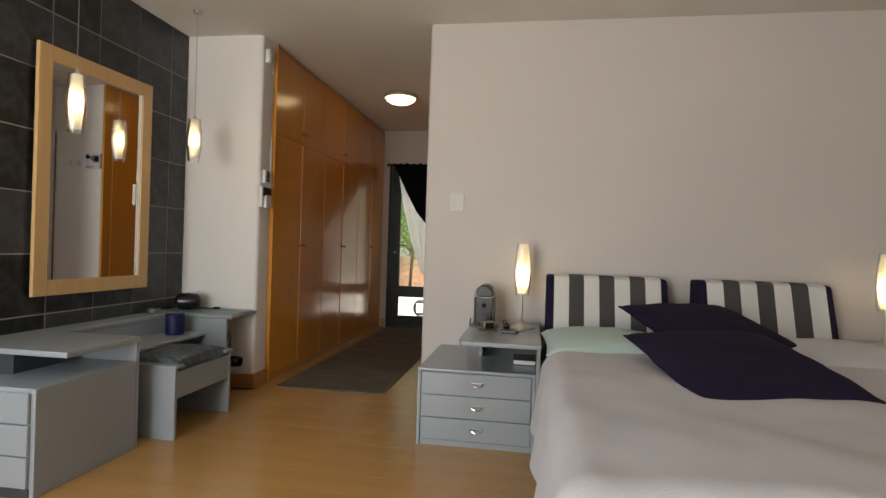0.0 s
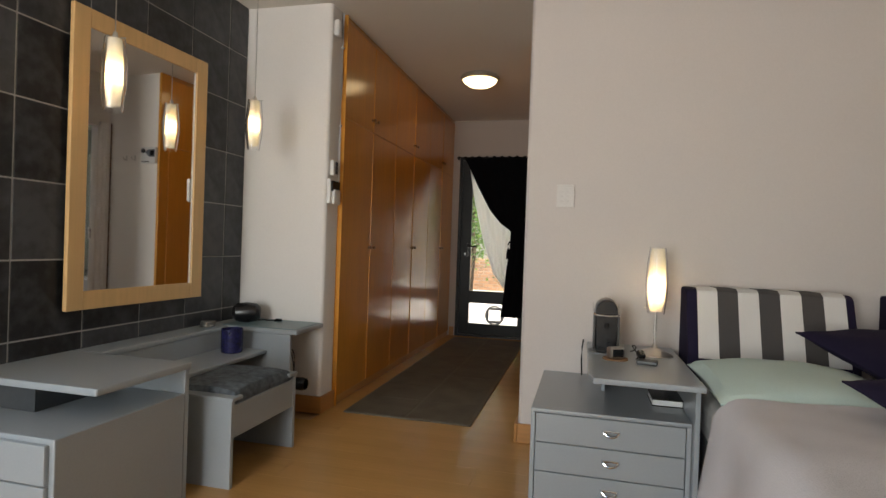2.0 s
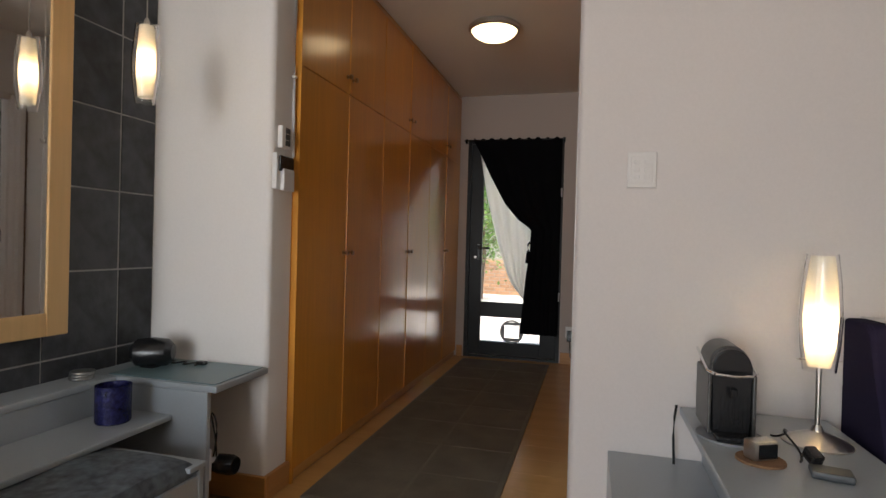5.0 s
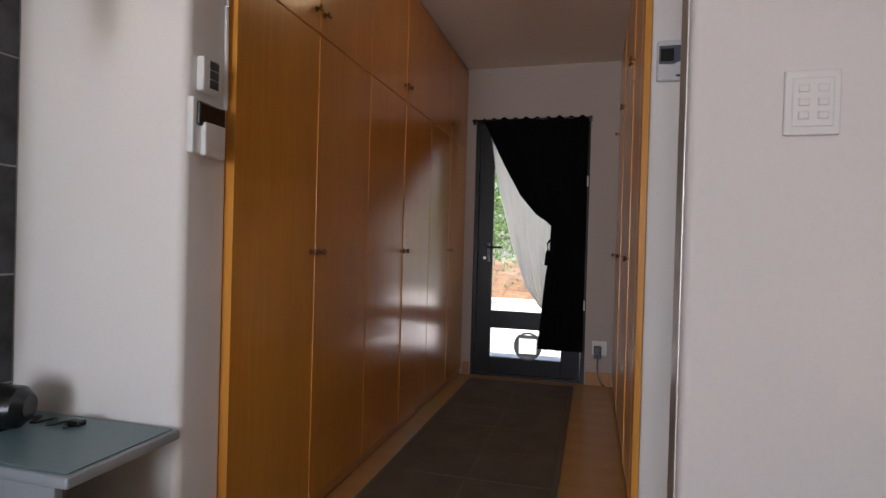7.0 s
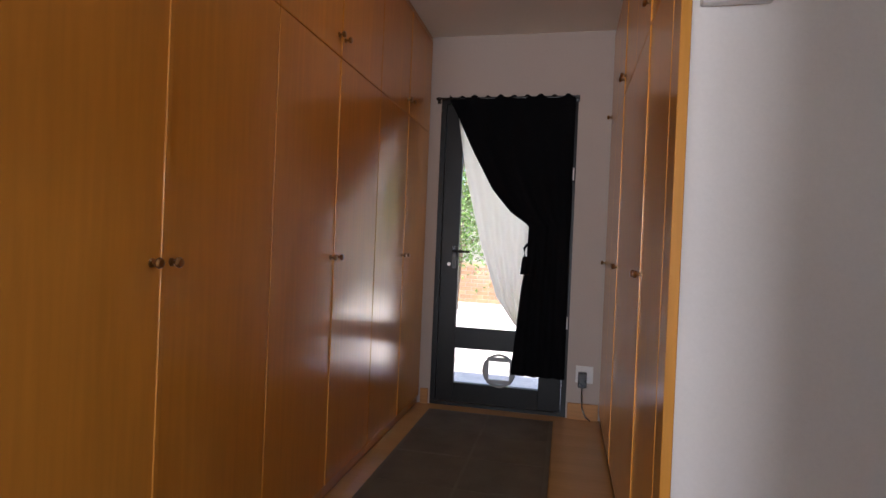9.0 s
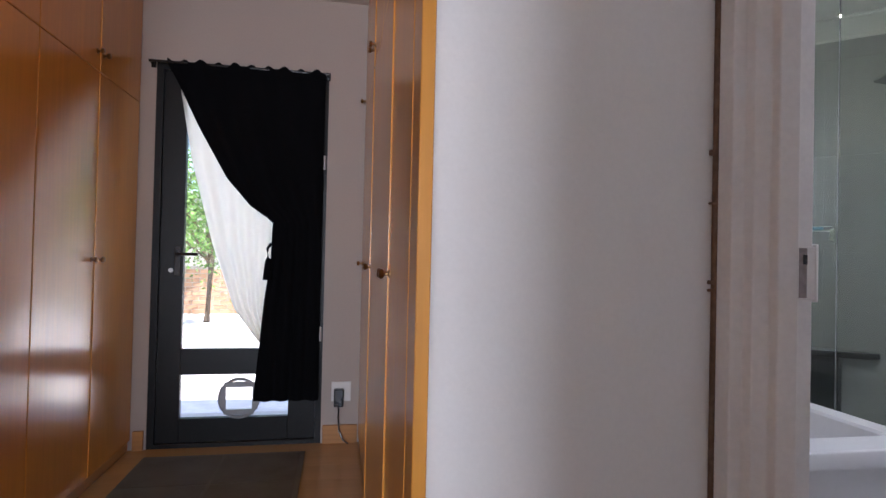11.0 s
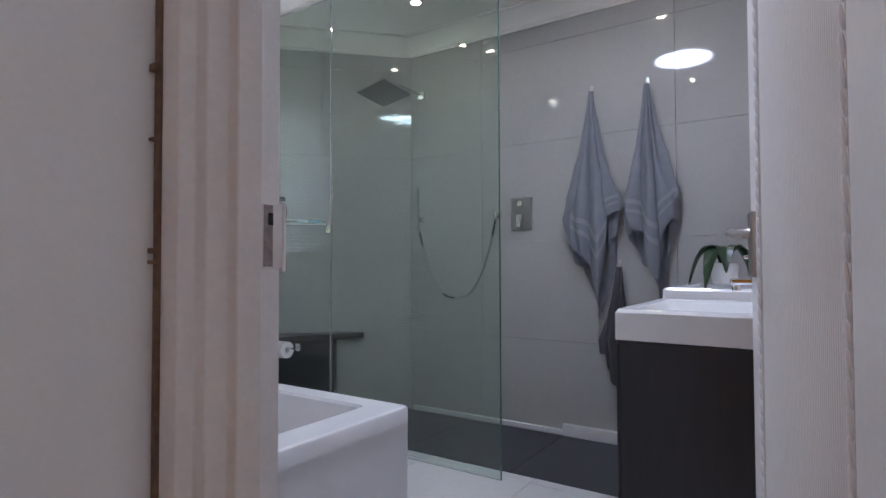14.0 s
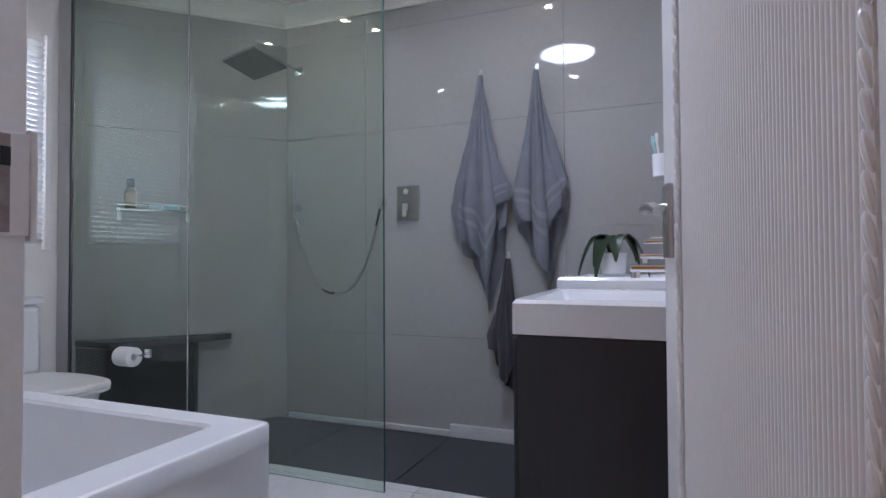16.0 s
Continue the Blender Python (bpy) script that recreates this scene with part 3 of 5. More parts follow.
part("crack_filler", join(*chips), mat("brown_crack", (0.17, 0.10, 0.065), 0.95, vary=0.5), post_l, "dark chipped joint between frame and wall")
part("strike_plate", join(box(0.497, 0.5335, 5.0160, 5.0205, 1.013, 1.111, 0.001), box(0.5335, 0.541, 5.0150, 5.0260, 1.008, 1.116, 0.002)), FRAMEP, post_l, "painted strike plate")
# Raised sheets: the recess is toned darker, the hole's inner shade painted black.
part("strike_recess", box(0.499, 0.515, 5.0146, 5.0158, 1.016, 1.108), mat("recess_dark_tone", (0.30, 0.25, 0.24), 0.5, 0.0, vary=0.6), post_l, "darker mottled sheet standing for the strike recess")
part("latch_hole_sheet", box(0.506, 0.515, 5.0134, 5.0144, 1.078, 1.096, 0.0003), BLACK, post_l, "black sheet for the dark inside the latch hole")

HX, HY = 0.556, 4.287
LEAFM = Matrix.Translation((HX, HY, 0)) @ Matrix.Rotation(math.atan2(4.452 - HY, 1.330 - HX), 4, "Z")
LW = math.hypot(1.330 - HX, 4.452 - HY)
dl = thing("door_2", "white panelled bathroom door with a fluted panel, standing open", "door", (HX, HY, 0))
dl["kind"] = "structure"
T = 0.036
slab = part("door_leaf", turned(join(box(0, LW, -T, -0.006, 0.012, 2.04, 0.002), box(0, 0.105, -0.006, 0, 0.012, 2.04, 0.002), box(LW - 0.095, LW, -0.006, 0, 0.012, 2.04, 0.002), box(0.095, LW - 0.095, -0.006, 0, 1.93, 2.04, 0.002), box(0.095, LW - 0.095, -0.006, 0, 0.012, 0.17, 0.002)), LEAFM), DOORW, dl)
n_fl = 60
fw = (LW - 0.24) / n_fl


def flutes():
    def f(u, v):
        x = 0.12 + u * (LW - 0.24)
        return (x, -0.0045 + 0.0022 * abs(math.sin(math.pi * u * n_fl)), 0.195 + v * 1.71)
    return sheet(f, n_fl * 6, 1)


part("fluted_panel", turned(flutes(), LEAFM), DOORW, slab)


def rope(x):
    """Slanting twists laid one above the other."""
    twists = []
    for i in range(58):
        one = lathe([(0, -1), (0.55, -0.8), (0.9, -0.4), (1, 0), (0.9, 0.4), (0.55, 0.8), (0, 1)], 8)
        twists.append(turned(one, Matrix.Translation((x, 0, 0.195 + 0.030 * i)) @ Matrix.Rotation(radians(20), 4, "Y") @ Matrix.Diagonal((0.0052, 0.0045, 0.0185, 1))))
    return join(box(x - 0.0065, x + 0.0065, -0.006, -0.0012, 0.172, 1.928, 0.001), *twists)


for x in (0.118, LW - 0.098):
    part("rope_moulding", turned(rope(x), LEAFM), DOORW, slab, "twisted rope moulding")
hnd = part("door_handle", turned(join(box(LW - 0.075, LW - 0.03, 0, 0.010, 0.990, 1.125, 0.002), tube([(LW - 0.052, 0.008, 1.080), (LW - 0.052, 0.045, 1.080)], 0.010), tube([(LW - 0.045, 0.046, 1.080), (LW - 0.09, 0.047, 1.081), (LW - 0.13, 0.046, 1.077), (LW - 0.155, 0.043, 1.068)], 0.0085)), LEAFM), STEEL, slab, "brushed steel lever handle on a long plate")
part("lock_edge", turned(box(LW - 0.0005, LW + 0.0015, -0.028, -0.008, 0.96, 1.18), LEAFM), STEEL, slab)

# ---- bedroom ----
SHIFT = Vector((0.012, -0.004, 0))
mir = thing("mirror", "tall wall mirror in a pale wooden frame", "mirror", (-2.0, 3.25, 0.73))
TILT = Matrix.Translation((-1.985, 3.246, 0)) @ Matrix.Rotation(radians(-1.7), 4, "Z") @ Matrix.Translation((1.985, -3.246, 0))
MY0, MY1, MZ0, MZ1, FW = 2.830, 3.648, 0.732, 2.032, 0.082
for nm, b in (("frame_side", box(-1.988, -1.966, MY0, MY0 + FW, MZ0, MZ1, 0.004)), ("frame_side", box(-1.988, -1.966, MY1 - FW, MY1, MZ0, MZ1, 0.004)),
              ("frame_rail", box(-1.988, -1.967, MY0 + FW, MY1 - FW, MZ0, MZ0 + FW, 0.004)), ("frame_rail", box(-1.988, -1.967, MY0 + FW, MY1 - FW, MZ1 - FW, MZ1, 0.004))):
    part(nm, turned(b, TILT), MAPLE, mir)
part("backing", turned(box(-1.996, -1.989, MY0 + 0.05, MY1 - 0.05, MZ0 + 0.05, MZ1 - 0.05), TILT), BLACK, mir)
for hy in (MY0 + 0.2, MY1 - 0.2):
    part("hanger", box(-2.010, -1.985, hy - 0.01, hy + 0.01, MZ1 - 0.2, MZ1 - 0.15), STEEL, mir)
part("glass", turned(box(-1.985, -1.974, MY0 + FW - 0.004, MY1 - FW + 0.004, MZ0 + FW - 0.004, MZ1 - FW + 0.004), TILT), MIRROR, mir, "silvered mirror glass")
for bev in (box(-1.974, -1.9728, MY0 + FW, MY0 + FW + 0.018, MZ0 + FW, MZ1 - FW), box(-1.974, -1.9728, MY1 - FW - 0.018, MY1 - FW, MZ0 + FW, MZ1 - FW)):
    part("glass_bevel", turned(bev, TILT), MIRROR, mir)


def pendant(x, y, z0, z1):
    p = thing("pendant_lamp", "slim glass pendant lamp, lit, hanging on a wire", "pendant lamp", (x, y, z0), "pendant lamps beside the mirror")
    h = z1 - z0
    part("cord", tube([(x, y, z1), (x, y, CH)], 0.0022, 6), STEEL, p)
    part("canopy", lathe([(0, CH - 0.001), (0.03, CH - 0.001), (0.028, CH - 0.018), (0, CH - 0.02)], 18, (x, y, 0)), STEEL, p)
    part("inner_shade", lathe([(0.024, z0 + 0.02), (0.031, z0 + h * 0.35), (0.031, z0 + h * 0.6), (0.024, z1 - 0.015)], 24, (x, y, 0)), SHADE, p, "opal glass tube")
    part("bulb", lathe([(0, z0 + h * 0.36), (0.011, z0 + h * 0.39), (0.013, z0 + h * 0.48), (0.010, z0 + h * 0.58), (0, z0 + h * 0.60)], 14, (x, y, 0)), BULB, p, "glowing bulb")
    g = part("outer_glass", lathe([(0.033, z0), (0.046, z0 + h * 0.35), (0.047, z0 + h * 0.55), (0.036, z1 - 0.012), (0.034, z1 - 0.012), (0.045, z0 + h * 0.55), (0.044, z0 + h * 0.35), (0.031, z0), (0.033, z0)], 24, (x, y, 0)), CLEAR, p, "clear outer glass sleeve")
    g.visible_shadow = False
    part("cap", join(lathe([(0, z1 + 0.012), (0.006, z1 + 0.012), (0.010, z1), (0.010, z1 - 0.014), (0, z1 - 0.014)], 14, (x, y, 0)), tube([(x - 0.05, y, z1 - 0.014), (x + 0.05, y, z1 - 0.014)], 0.0025, 6)), STEEL, p)


SHIFT = Vector((0, 0, 0))
pendant(-1.665, 2.735, 1.54, 1.835)
pendant(-1.67, 3.685, 1.555, 1.84)


def drawer_handle(parent, x, y, z):
    pts = [(x - 0.032, y, z + 0.008), (x - 0.030, y - 0.014, z + 0.006), (x - 0.018, y - 0.020, z - 0.004), (x, y - 0.021, z - 0.010), (x + 0.018, y - 0.020, z - 0.004), (x + 0.030, y - 0.014, z + 0.006), (x + 0.032, y, z + 0.008)]
    return part("handle", join(tube(pts, 0.0045, 8), tube([(x - 0.032, y - 0.006, z + 0.009), (x + 0.032, y - 0.006, z + 0.009)], 0.004, 8)), CHROME, parent, "chrome cup handle")


# dressing table
SHIFT = Vector((-0.004, 0.033, 0))
ZT = 0.558
dt = thing("dressing_table", "grey lacquered built-in dressing table with a stepped ledge", "dressing table", (-1.7, 3.2, 0))
part("top_slab", box(-2.002, -1.395, 2.405, 2.862, ZT - 0.026, ZT, 0.006), GREY, dt)
part("back_ledge", box(-2.002, -1.85, 2.864, 3.738, ZT - 0.026, ZT, 0.006), GREY, dt)
part("end_top", box(-2.002, -1.415, 3.74, 4.074, ZT - 0.026, ZT, 0.006), GREY, dt)
part("top_mat", box(-1.90, -1.43, 3.752, 4.06, ZT + 0.0005, ZT + 0.004, 0.001), TEAL, dt, "teal grey glass sheet")
part("side_panel", box(-1.99, -1.405, 2.838, 2.862, 0.0, ZT - 0.027, 0.003), GREY, dt)
part("side_panel", box(-1.99, -1.455, 3.745, 3.767, 0.0, ZT - 0.027, 0.003), GREY, dt)
part("back_panel", box(-1.872, -1.855, 2.864, 3.743, 0.40, ZT - 0.027), GREY, dt)
part("inner_shelf", box(-1.853, -1.60, 2.864, 3.743, 0.418, 0.438, 0.004), GREY, dt)
du = thing("drawer_unit", "grey lacquered three-drawer unit under the table top", "drawer unit", (-1.7, 2.53, 0))
part("body", box(-1.998, -1.402, 2.268, 2.834, 0.0, 0.437, 0.004), GREY, du)
for k in range(3):
    z0 = 0.045 + k * 0.127
    d = part("drawer", box(-1.985, -1.420, 2.250, 2.267, z0, z0 + 0.122, 0.003), GREY, du)
    drawer_handle(d, -1.70, 2.250, z0 + 0.062)
part("plinth", box(-1.985, -1.42, 2.262, 2.2675, 0.0, 0.04), GREYDARK, du)
# Dark block at the back of the open gap between unit and slab.
part("gap_block", box(-1.98, -1.70, 2.45, 2.70, 0.438, ZT - 0.027), GREYDARK, du)

st = thing("stool", "grey lacquered stool with a blue-grey patterned seat", "stool", (-1.46, 3.26, 0))
for y0 in (2.985, 3.505):
    part("leg", box(-1.66, -1.292, y0, y0 + 0.022, 0.0, 0.372, 0.002), GREY, st)
    part("arm_cap", box(-1.67, -1.285, y0 - 0.05 if y0 > 3.2 else y0 - 0.004, y0 + 0.026 if y0 > 3.2 else y0 + 0.072, 0.372, 0.388, 0.003), GREY, st)
part("rail", box(-1.312, -1.295, 3.008, 3.504, 0.212, 0.35, 0.002), GREY, st)
part("rail", box(-1.655, -1.638, 3.008, 3.504, 0.212, 0.35, 0.002), GREY, st)
part("seat", turned(cushion(0.365, 0.49, 0.10, Matrix(), 0, 2, 22, 0.16), Matrix.Translation((-1.475, 3.258, 0.368))), SEAT, st, "blue-grey paisley padded seat")

cup = thing("cup", "dark blue glittering cup on the shelf", "cup", (-1.733, 3.61, 0.438))
part("body", lathe([(0, 0.4385), (0.054, 0.4385), (0.057, 0.443), (0.058, 0.568), (0.054, 0.568), (0.053, 0.446), (0, 0.446)], 28, (-1.733, 3.61, 0)), CUPM, cup)
sp = thing("speaker", "glossy black oval speaker on the dressing table", "speaker", (-1.83, 3.90, ZT))
part("body", turned(lathe([(0, -0.085), (0.03, -0.083), (0.05, -0.06), (0.056, 0), (0.05, 0.06), (0.03, 0.083), (0, 0.085)], 26), Matrix.Translation((-1.845, 3.91, ZT + 0.060)) @ Matrix.Rotation(radians(25), 4, "Z") @ Matrix.Diagonal((0.95, 1.16, 1.08, 1)) @ Matrix.Rotation(radians(90), 4, "Y")), BLACK, sp)
part("foot", box(-1.87, -1.81, 3.87, 3.93, ZT + 0.0, ZT + 0.012), BLACK, sp)
cs = thing("coaster", "small stack of grey coasters", "coaster", (-1.93, 3.66, ZT))
for k in range(3):
    part("disc", lathe([(0, 0), (0.04, 0), (0.042, 0.004), (0.04, 0.009), (0, 0.009)], 22, (-1.93 + 0.003 * k, 3.66, ZT + 0.001 + k * 0.0105)), SHADOWSTEEL, cs)
cb = thing("cable", "thin black cable lying on the table top", "cable", (-1.75, 3.98, ZT))
part("lead", tube([(-1.84 + 0.16 * i / 20, 3.99 + 0.025 * math.sin(i * 0.9), ZT + 0.008) for i in range(21)], 0.0035, 6), BLACK, cb)
part("plug", box(-1.70, -1.66, 3.985, 4.01, ZT + 0.004, ZT + 0.02, 0.004), BLACK, cb)
hd = thing("hair_dryer", "black hair dryer hanging under the table end", "hair dryer", (-1.46, 3.85, 0.20))
part("barrel", turned(lathe([(0, -0.05), (0.028, -0.05), (0.036, -0.02), (0.038, 0.03), (0.032, 0.05), (0.026, 0.05), (0.024, 0.02), (0, 0.02)], 22), Matrix.Translation((-1.455, 3.85, 0.235)) @ Matrix.Rotation(radians(90), 4, "Y")), BLACK, hd)
part("bracket", join(box(-1.50, -1.47, 3.768, 3.80, 0.19, 0.31, 0.004), box(-1.49, -1.475, 3.80, 3.85, 0.25, 0.27, 0.003)), WHITEPL, hd, "white wall bracket")
part("lead", tube([(-1.465 + 0.012 * math.sin(i * 0.5), 3.80, 0.28 + 0.16 * math.sin(i * math.pi / 16)) for i in range(17)], 0.003, 6), BLACK, hd)


SHIFT = Vector((0, 0, 0))


# bedside units
def nightstand(ox, mirrored=False):
    """Three drawers with a raised shelf; ox moves it along the wall."""
    s = -1 if mirrored else 1
    def X(a, b):
        return (ox + a, ox + b) if s > 0 else (ox + 0.55 - b, ox + 0.55 - a)
    t = thing("nightstand", "grey lacquered three-drawer nightstand with a raised shelf", "nightstand", (ox + 0.27, 3.64, 0), "nightstands beside the bed")
    part("body", join(box(*X(-0.036, 0.545), 3.302, 4.024, 0.031, 0.39)), GREY, t)
    part("top", box(*X(-0.055, 0.564), 3.283, 4.026, 0.392, 0.408, 0.003), GREY, t)
    part("plinth", box(*X(-0.036, 0.545), 3.296, 3.314, 0.0, 0.03), GREY, t)
    for sa, sb_ in ((-0.055, -0.037), (0.546, 0.564)):
        part("side_panel", box(*X(sa, sb_), 3.287, 4.024, 0, 0.3915, 0.002), GREY, t)
    for z0, z1 in ((0.272, 0.388), (0.152, 0.268), (0.034, 0.148)):
        d = part("drawer", box(*X(-0.034, 0.543), 3.286, 3.301, z0, z1, 0.003), GREY, t)
        drawer_handle(d, ox + 0.265, 3.286, (z0 + z1) / 2 + 0.005)
    part("side_panel", box(*X(0.566, 0.584), 3.244, 4.026, 0, 0.556, 0.002), GREY, t)
    part("shelf", prism([(ox + (p if s > 0 else 0.55 - p), q) for p, q in ((0.165, 4.022), (0.165, 3.244), (0.185, 3.165), (0.586, 3.165), (0.586, 4.022))][:: s], 0.557, 0.580, 0.004), GREY, t)
    part("support", box(*X(0.235, 0.25), 3.68, 4.015, 0.409, 0.556), GREY, t)
    return t


nightstand(-0.012)
nightstand(2.30, True)
bk = thing("book", "small dark book lying on the nightstand", "book", (0.50, 3.42, 0.408))
part("pages", box(0.43, 0.55, 3.50, 3.67, 0.413, 0.435), PAPER, bk)
part("cover", join(box(0.427, 0.553, 3.497, 3.673, 0.4085, 0.4125), box(0.427, 0.553, 3.497, 3.673, 0.4355, 0.4395)), BLACK, bk)


def table_lamp(x, y, z):
    t = thing("table_lamp", "slim bedside lamp with a lit opal glass shade", "table lamp", (x, y, z), "bedside lamps")
    part("base", lathe([(0, 0), (0.084, 0), (0.084, 0.004), (0.055, 0.018), (0.016, 0.034), (0.010, 0.05), (0, 0.05)], 32, (x, y, z)), STEEL, t)
    part("stem", tube([(x, y, z + 0.04), (x, y, z + 0.25)], 0.0065, 12), STEEL, t)
    part("shade", lathe([(0.027, 0.208), (0.036, 0.262), (0.041, 0.335), (0.037, 0.43), (0.028, 0.505)], 28, (x, y, z)), SHADE, t, "opal glass shade")
    part("bulb", lathe([(0, 0.262), (0.013, 0.272), (0.017, 0.312), (0.013, 0.352), (0, 0.362)], 14, (x, y, z)), BULB, t, "glowing bulb")
    g = part("glass_sleeve", lathe([(0.039, 0.196), (0.047, 0.262), (0.051, 0.335), (0.046, 0.43), (0.037, 0.510), (0.0355, 0.510), (0.0445, 0.43), (0.0495, 0.335), (0.0455, 0.262), (0.0375, 0.196), (0.039, 0.196)], 28, (x, y, z)), CLEAR, t, "clear glass sleeve")
    g.visible_shadow = False
    part("cross_pin", tube([(x - 0.055, y, z + 0.225), (x + 0.055, y, z + 0.225)], 0.0025, 6), CHROME, t)


table_lamp(0.462, 3.775, 0.58)
table_lamp(2.41, 3.73, 0.58)
SHIFT = Vector((-0.012, 0.085, 0))

cm = thing("coffee_machine", "small black capsule coffee machine on a tray", "coffee machine", (0.25, 3.69, 0.58))
arch = [(0.203, 0.592), (0.297, 0.592), (0.299, 0.775)] + [(0.25 + 0.049 * math.cos(radians(a)), 0.778 + 0.049 * math.sin(radians(a))) for a in range(10, 171, 16)] + [(0.201, 0.775)]
UPRIGHT = Matrix(((1, 0, 0, 0), (0, 0, -1, 0), (0, 1, 0, 0), (0, 0, 0, 1)))
ANTHRA = mat("anthracite_plastic", (0.05, 0.047, 0.045), 0.35, vary=0.1)
part("body", turned(prism(arch, -3.66, -3.632, 0.004), UPRIGHT), BLACK, cm, "glossy black front")
part("shell", turned(prism([(0.25 + (x - 0.25) * 1.05, 0.592 + (z - 0.592) * 1.02) for x, z in arch], -3.805, -3.6605, 0.006), UPRIGHT), ANTHRA, cm, "anthracite shell")
for ca in (0.190, 0.3005):
    part("side_panel", box(ca, ca + 0.0095, 3.628, 3.802, 0.594, 0.758, 0.003), ANTHRA, cm, "anthracite side panel")
part("lever", tube([(0.188, 3.79, 0.800), (0.188, 3.70, 0.782), (0.190, 3.635, 0.764), (0.205, 3.612, 0.760), (0.25, 3.604, 0.759), (0.295, 3.612, 0.760), (0.310, 3.635, 0.764), (0.312, 3.70, 0.782), (0.312, 3.79, 0.800)], 0.0045, 8), CHROME, cm, "chrome lever")
part("spout", lathe([(0, 0), (0.010, 0), (0.012, 0.022), (0, 0.022)], 14, (0.25, 3.618, 0.70)), BLACK, cm)
for gx in range(9):
    part("front_rib", box(0.207 + gx * 0.0102, 0.212 + gx * 0.0102, 3.6290, 3.6325, 0.615, 0.700), BLACK, cm)
part("drip_tray", box(0.205, 0.295, 3.575, 3.6315, 0.590, 0.604, 0.004), BLACK, cm)
part("tray", lathe([(0, 0.0005), (0.085, 0.0005), (0.09, 0.008), (0.086, 0.008), (0.083, 0.004), (0, 0.004)], 32, (0.255, 3.66, 0.58)), GREYPL, cm, "grey tray")
SHIFT = Vector((-0.04, 0.12, 0))
ck = thing("alarm_clock", "small silver alarm clock on a round stand", "clock", (0.315, 3.46, 0.58))
part("body", turned(box(-0.036, 0.036, -0.022, 0.022, 0.0, 0.05, 0.01), Matrix.Translation((0.315, 3.46, 0.586)) @ Matrix.Rotation(radians(28), 4, "Z")), STEEL, ck)
part("face", turned(box(-0.026, 0.026, -0.0245, -0.0215, 0.008, 0.042), Matrix.Translation((0.315, 3.46, 0.586)) @ Matrix.Rotation(radians(28), 4, "Z")), BLACK, ck, "black display")
part("base", lathe([(0, 0), (0.056, 0), (0.055, 0.006), (0, 0.006)], 26, (0.315, 3.46, 0.5805)), CORK, ck, "round brown cork coaster")
SHIFT = Vector((-0.02, 0.10, 0))
ph = thing("phone_charger", "dark grey phone charging block with a curled cable", "charger", (0.42, 3.44, 0.58))
part("body", turned(box(-0.042, 0.042, -0.03, 0.03, 0.0, 0.018, 0.005), Matrix.Translation((0.425, 3.42, 0.5805)) @ Matrix.Rotation(radians(-12), 4, "Z")), mat("dark_grey_plastic", (0.07, 0.075, 0.08), 0.4), ph)
part("plug", turned(box(-0.014, 0.014, -0.02, 0.02, 0.0, 0.03, 0.005), Matrix.Translation((0.40, 3.47, 0.598)) @ Matrix.Rotation(radians(20), 4, "Z") @ Matrix.Rotation(radians(25), 4, "X")), BLACK, ph)
part("lead", tube([(0.385 + 0.01 * math.sin(i * 0.6), 3.49 + 0.011 * i, 0.586 + 0.045 * math.sin(i * math.pi / 18) ** 2) for i in range(19)], 0.003, 6), BLACK, ph)
wl = thing("power_lead", "black lead hanging from the nightstand shelf", "cable", (0.155, 3.84, 0.41))
part("lead", tube([(0.155, 3.86, 0.60), (0.150, 3.86, 0.56), (0.148, 3.86, 0.50), (0.152, 3.86, 0.412)], 0.004, 8), BLACK, wl)

SHIFT = Vector((0, 0, 0))

# bed
BX0, BX1, BY0, BY1 = 0.605, 2.245, 1.55, 3.97
bed = thing("bed", "double bed made up with a pale duvet", "bed", ((BX0 + BX1) / 2, 2.7, 0))
part("base", box(BX0 + 0.03, BX1 - 0.03, BY0 + 0.12, BY1, 0.03, 0.30, 0.01), GREY, bed, "grey bed base")
part("mattress", box(BX0 + 0.015, BX1 - 0.015, BY0 + 0.05, BY1 - 0.05, 0.30, 0.475, 0.04, 3), STRIPE_W, bed)


def duvet_surface(u, v):
    # u across, v along; the overhang falls at the sides and the foot
    W, Lh = BX1 - BX0, 3.06 - BY0
    hang = 0.30
    s = (u - 0.5) * (W + 2 * hang)
    t = v * (Lh + hang)
    def fall(d, half):
        r = 0.07
        if d <= half - r:
            return d, 0.0
        a = (d - (half - r)) / r
        if a < math.pi / 2:
            return half - r + r * math.sin(a), -(r - r * math.cos(a))
        return half + 0.05 * (a - math.pi / 2) * r * 2, -(r + (a - math.pi / 2) * r)
    xs, dz1 = fall(abs(s), W / 2 + 0.01)
    dd, dz2 = fall(t, Lh)
    x = (BX0 + BX1) / 2 + math.copysign(xs, s)
    y = 3.06 - dd
    z = 0.545 + dz1 + dz2
    lump = 0.016 * noise.noise(Vector((x * 2.2, y * 2.2, 0))) + 0.010 * noise.noise(Vector((x * 6, y * 5, 4)))
    crown = 0.025 * (1 - (2 * u - 1) ** 2)
    out = (dz1 + dz2) / 0.3
    x += 0.02 * out * math.sin(y * 13) * math.copysign(1, s) * -1
    y += 0.02 * out * math.sin(x * 12)
    return (x, y, max(0.16, z + lump + crown))


part("duvet", sheet(duvet_surface, 90, 80, 0.02), DUVET, bed, "pale grey-pink cotton duvet")


def posed(x, y, z, rx=0, ry=0, rz=0):
    return pose(x, y, z, rx, ry, rz)


pl = thing("pillow", "mint green pillow lying on the bed", "pillow", (0.90, 3.42, 0.56), "bed pillows")
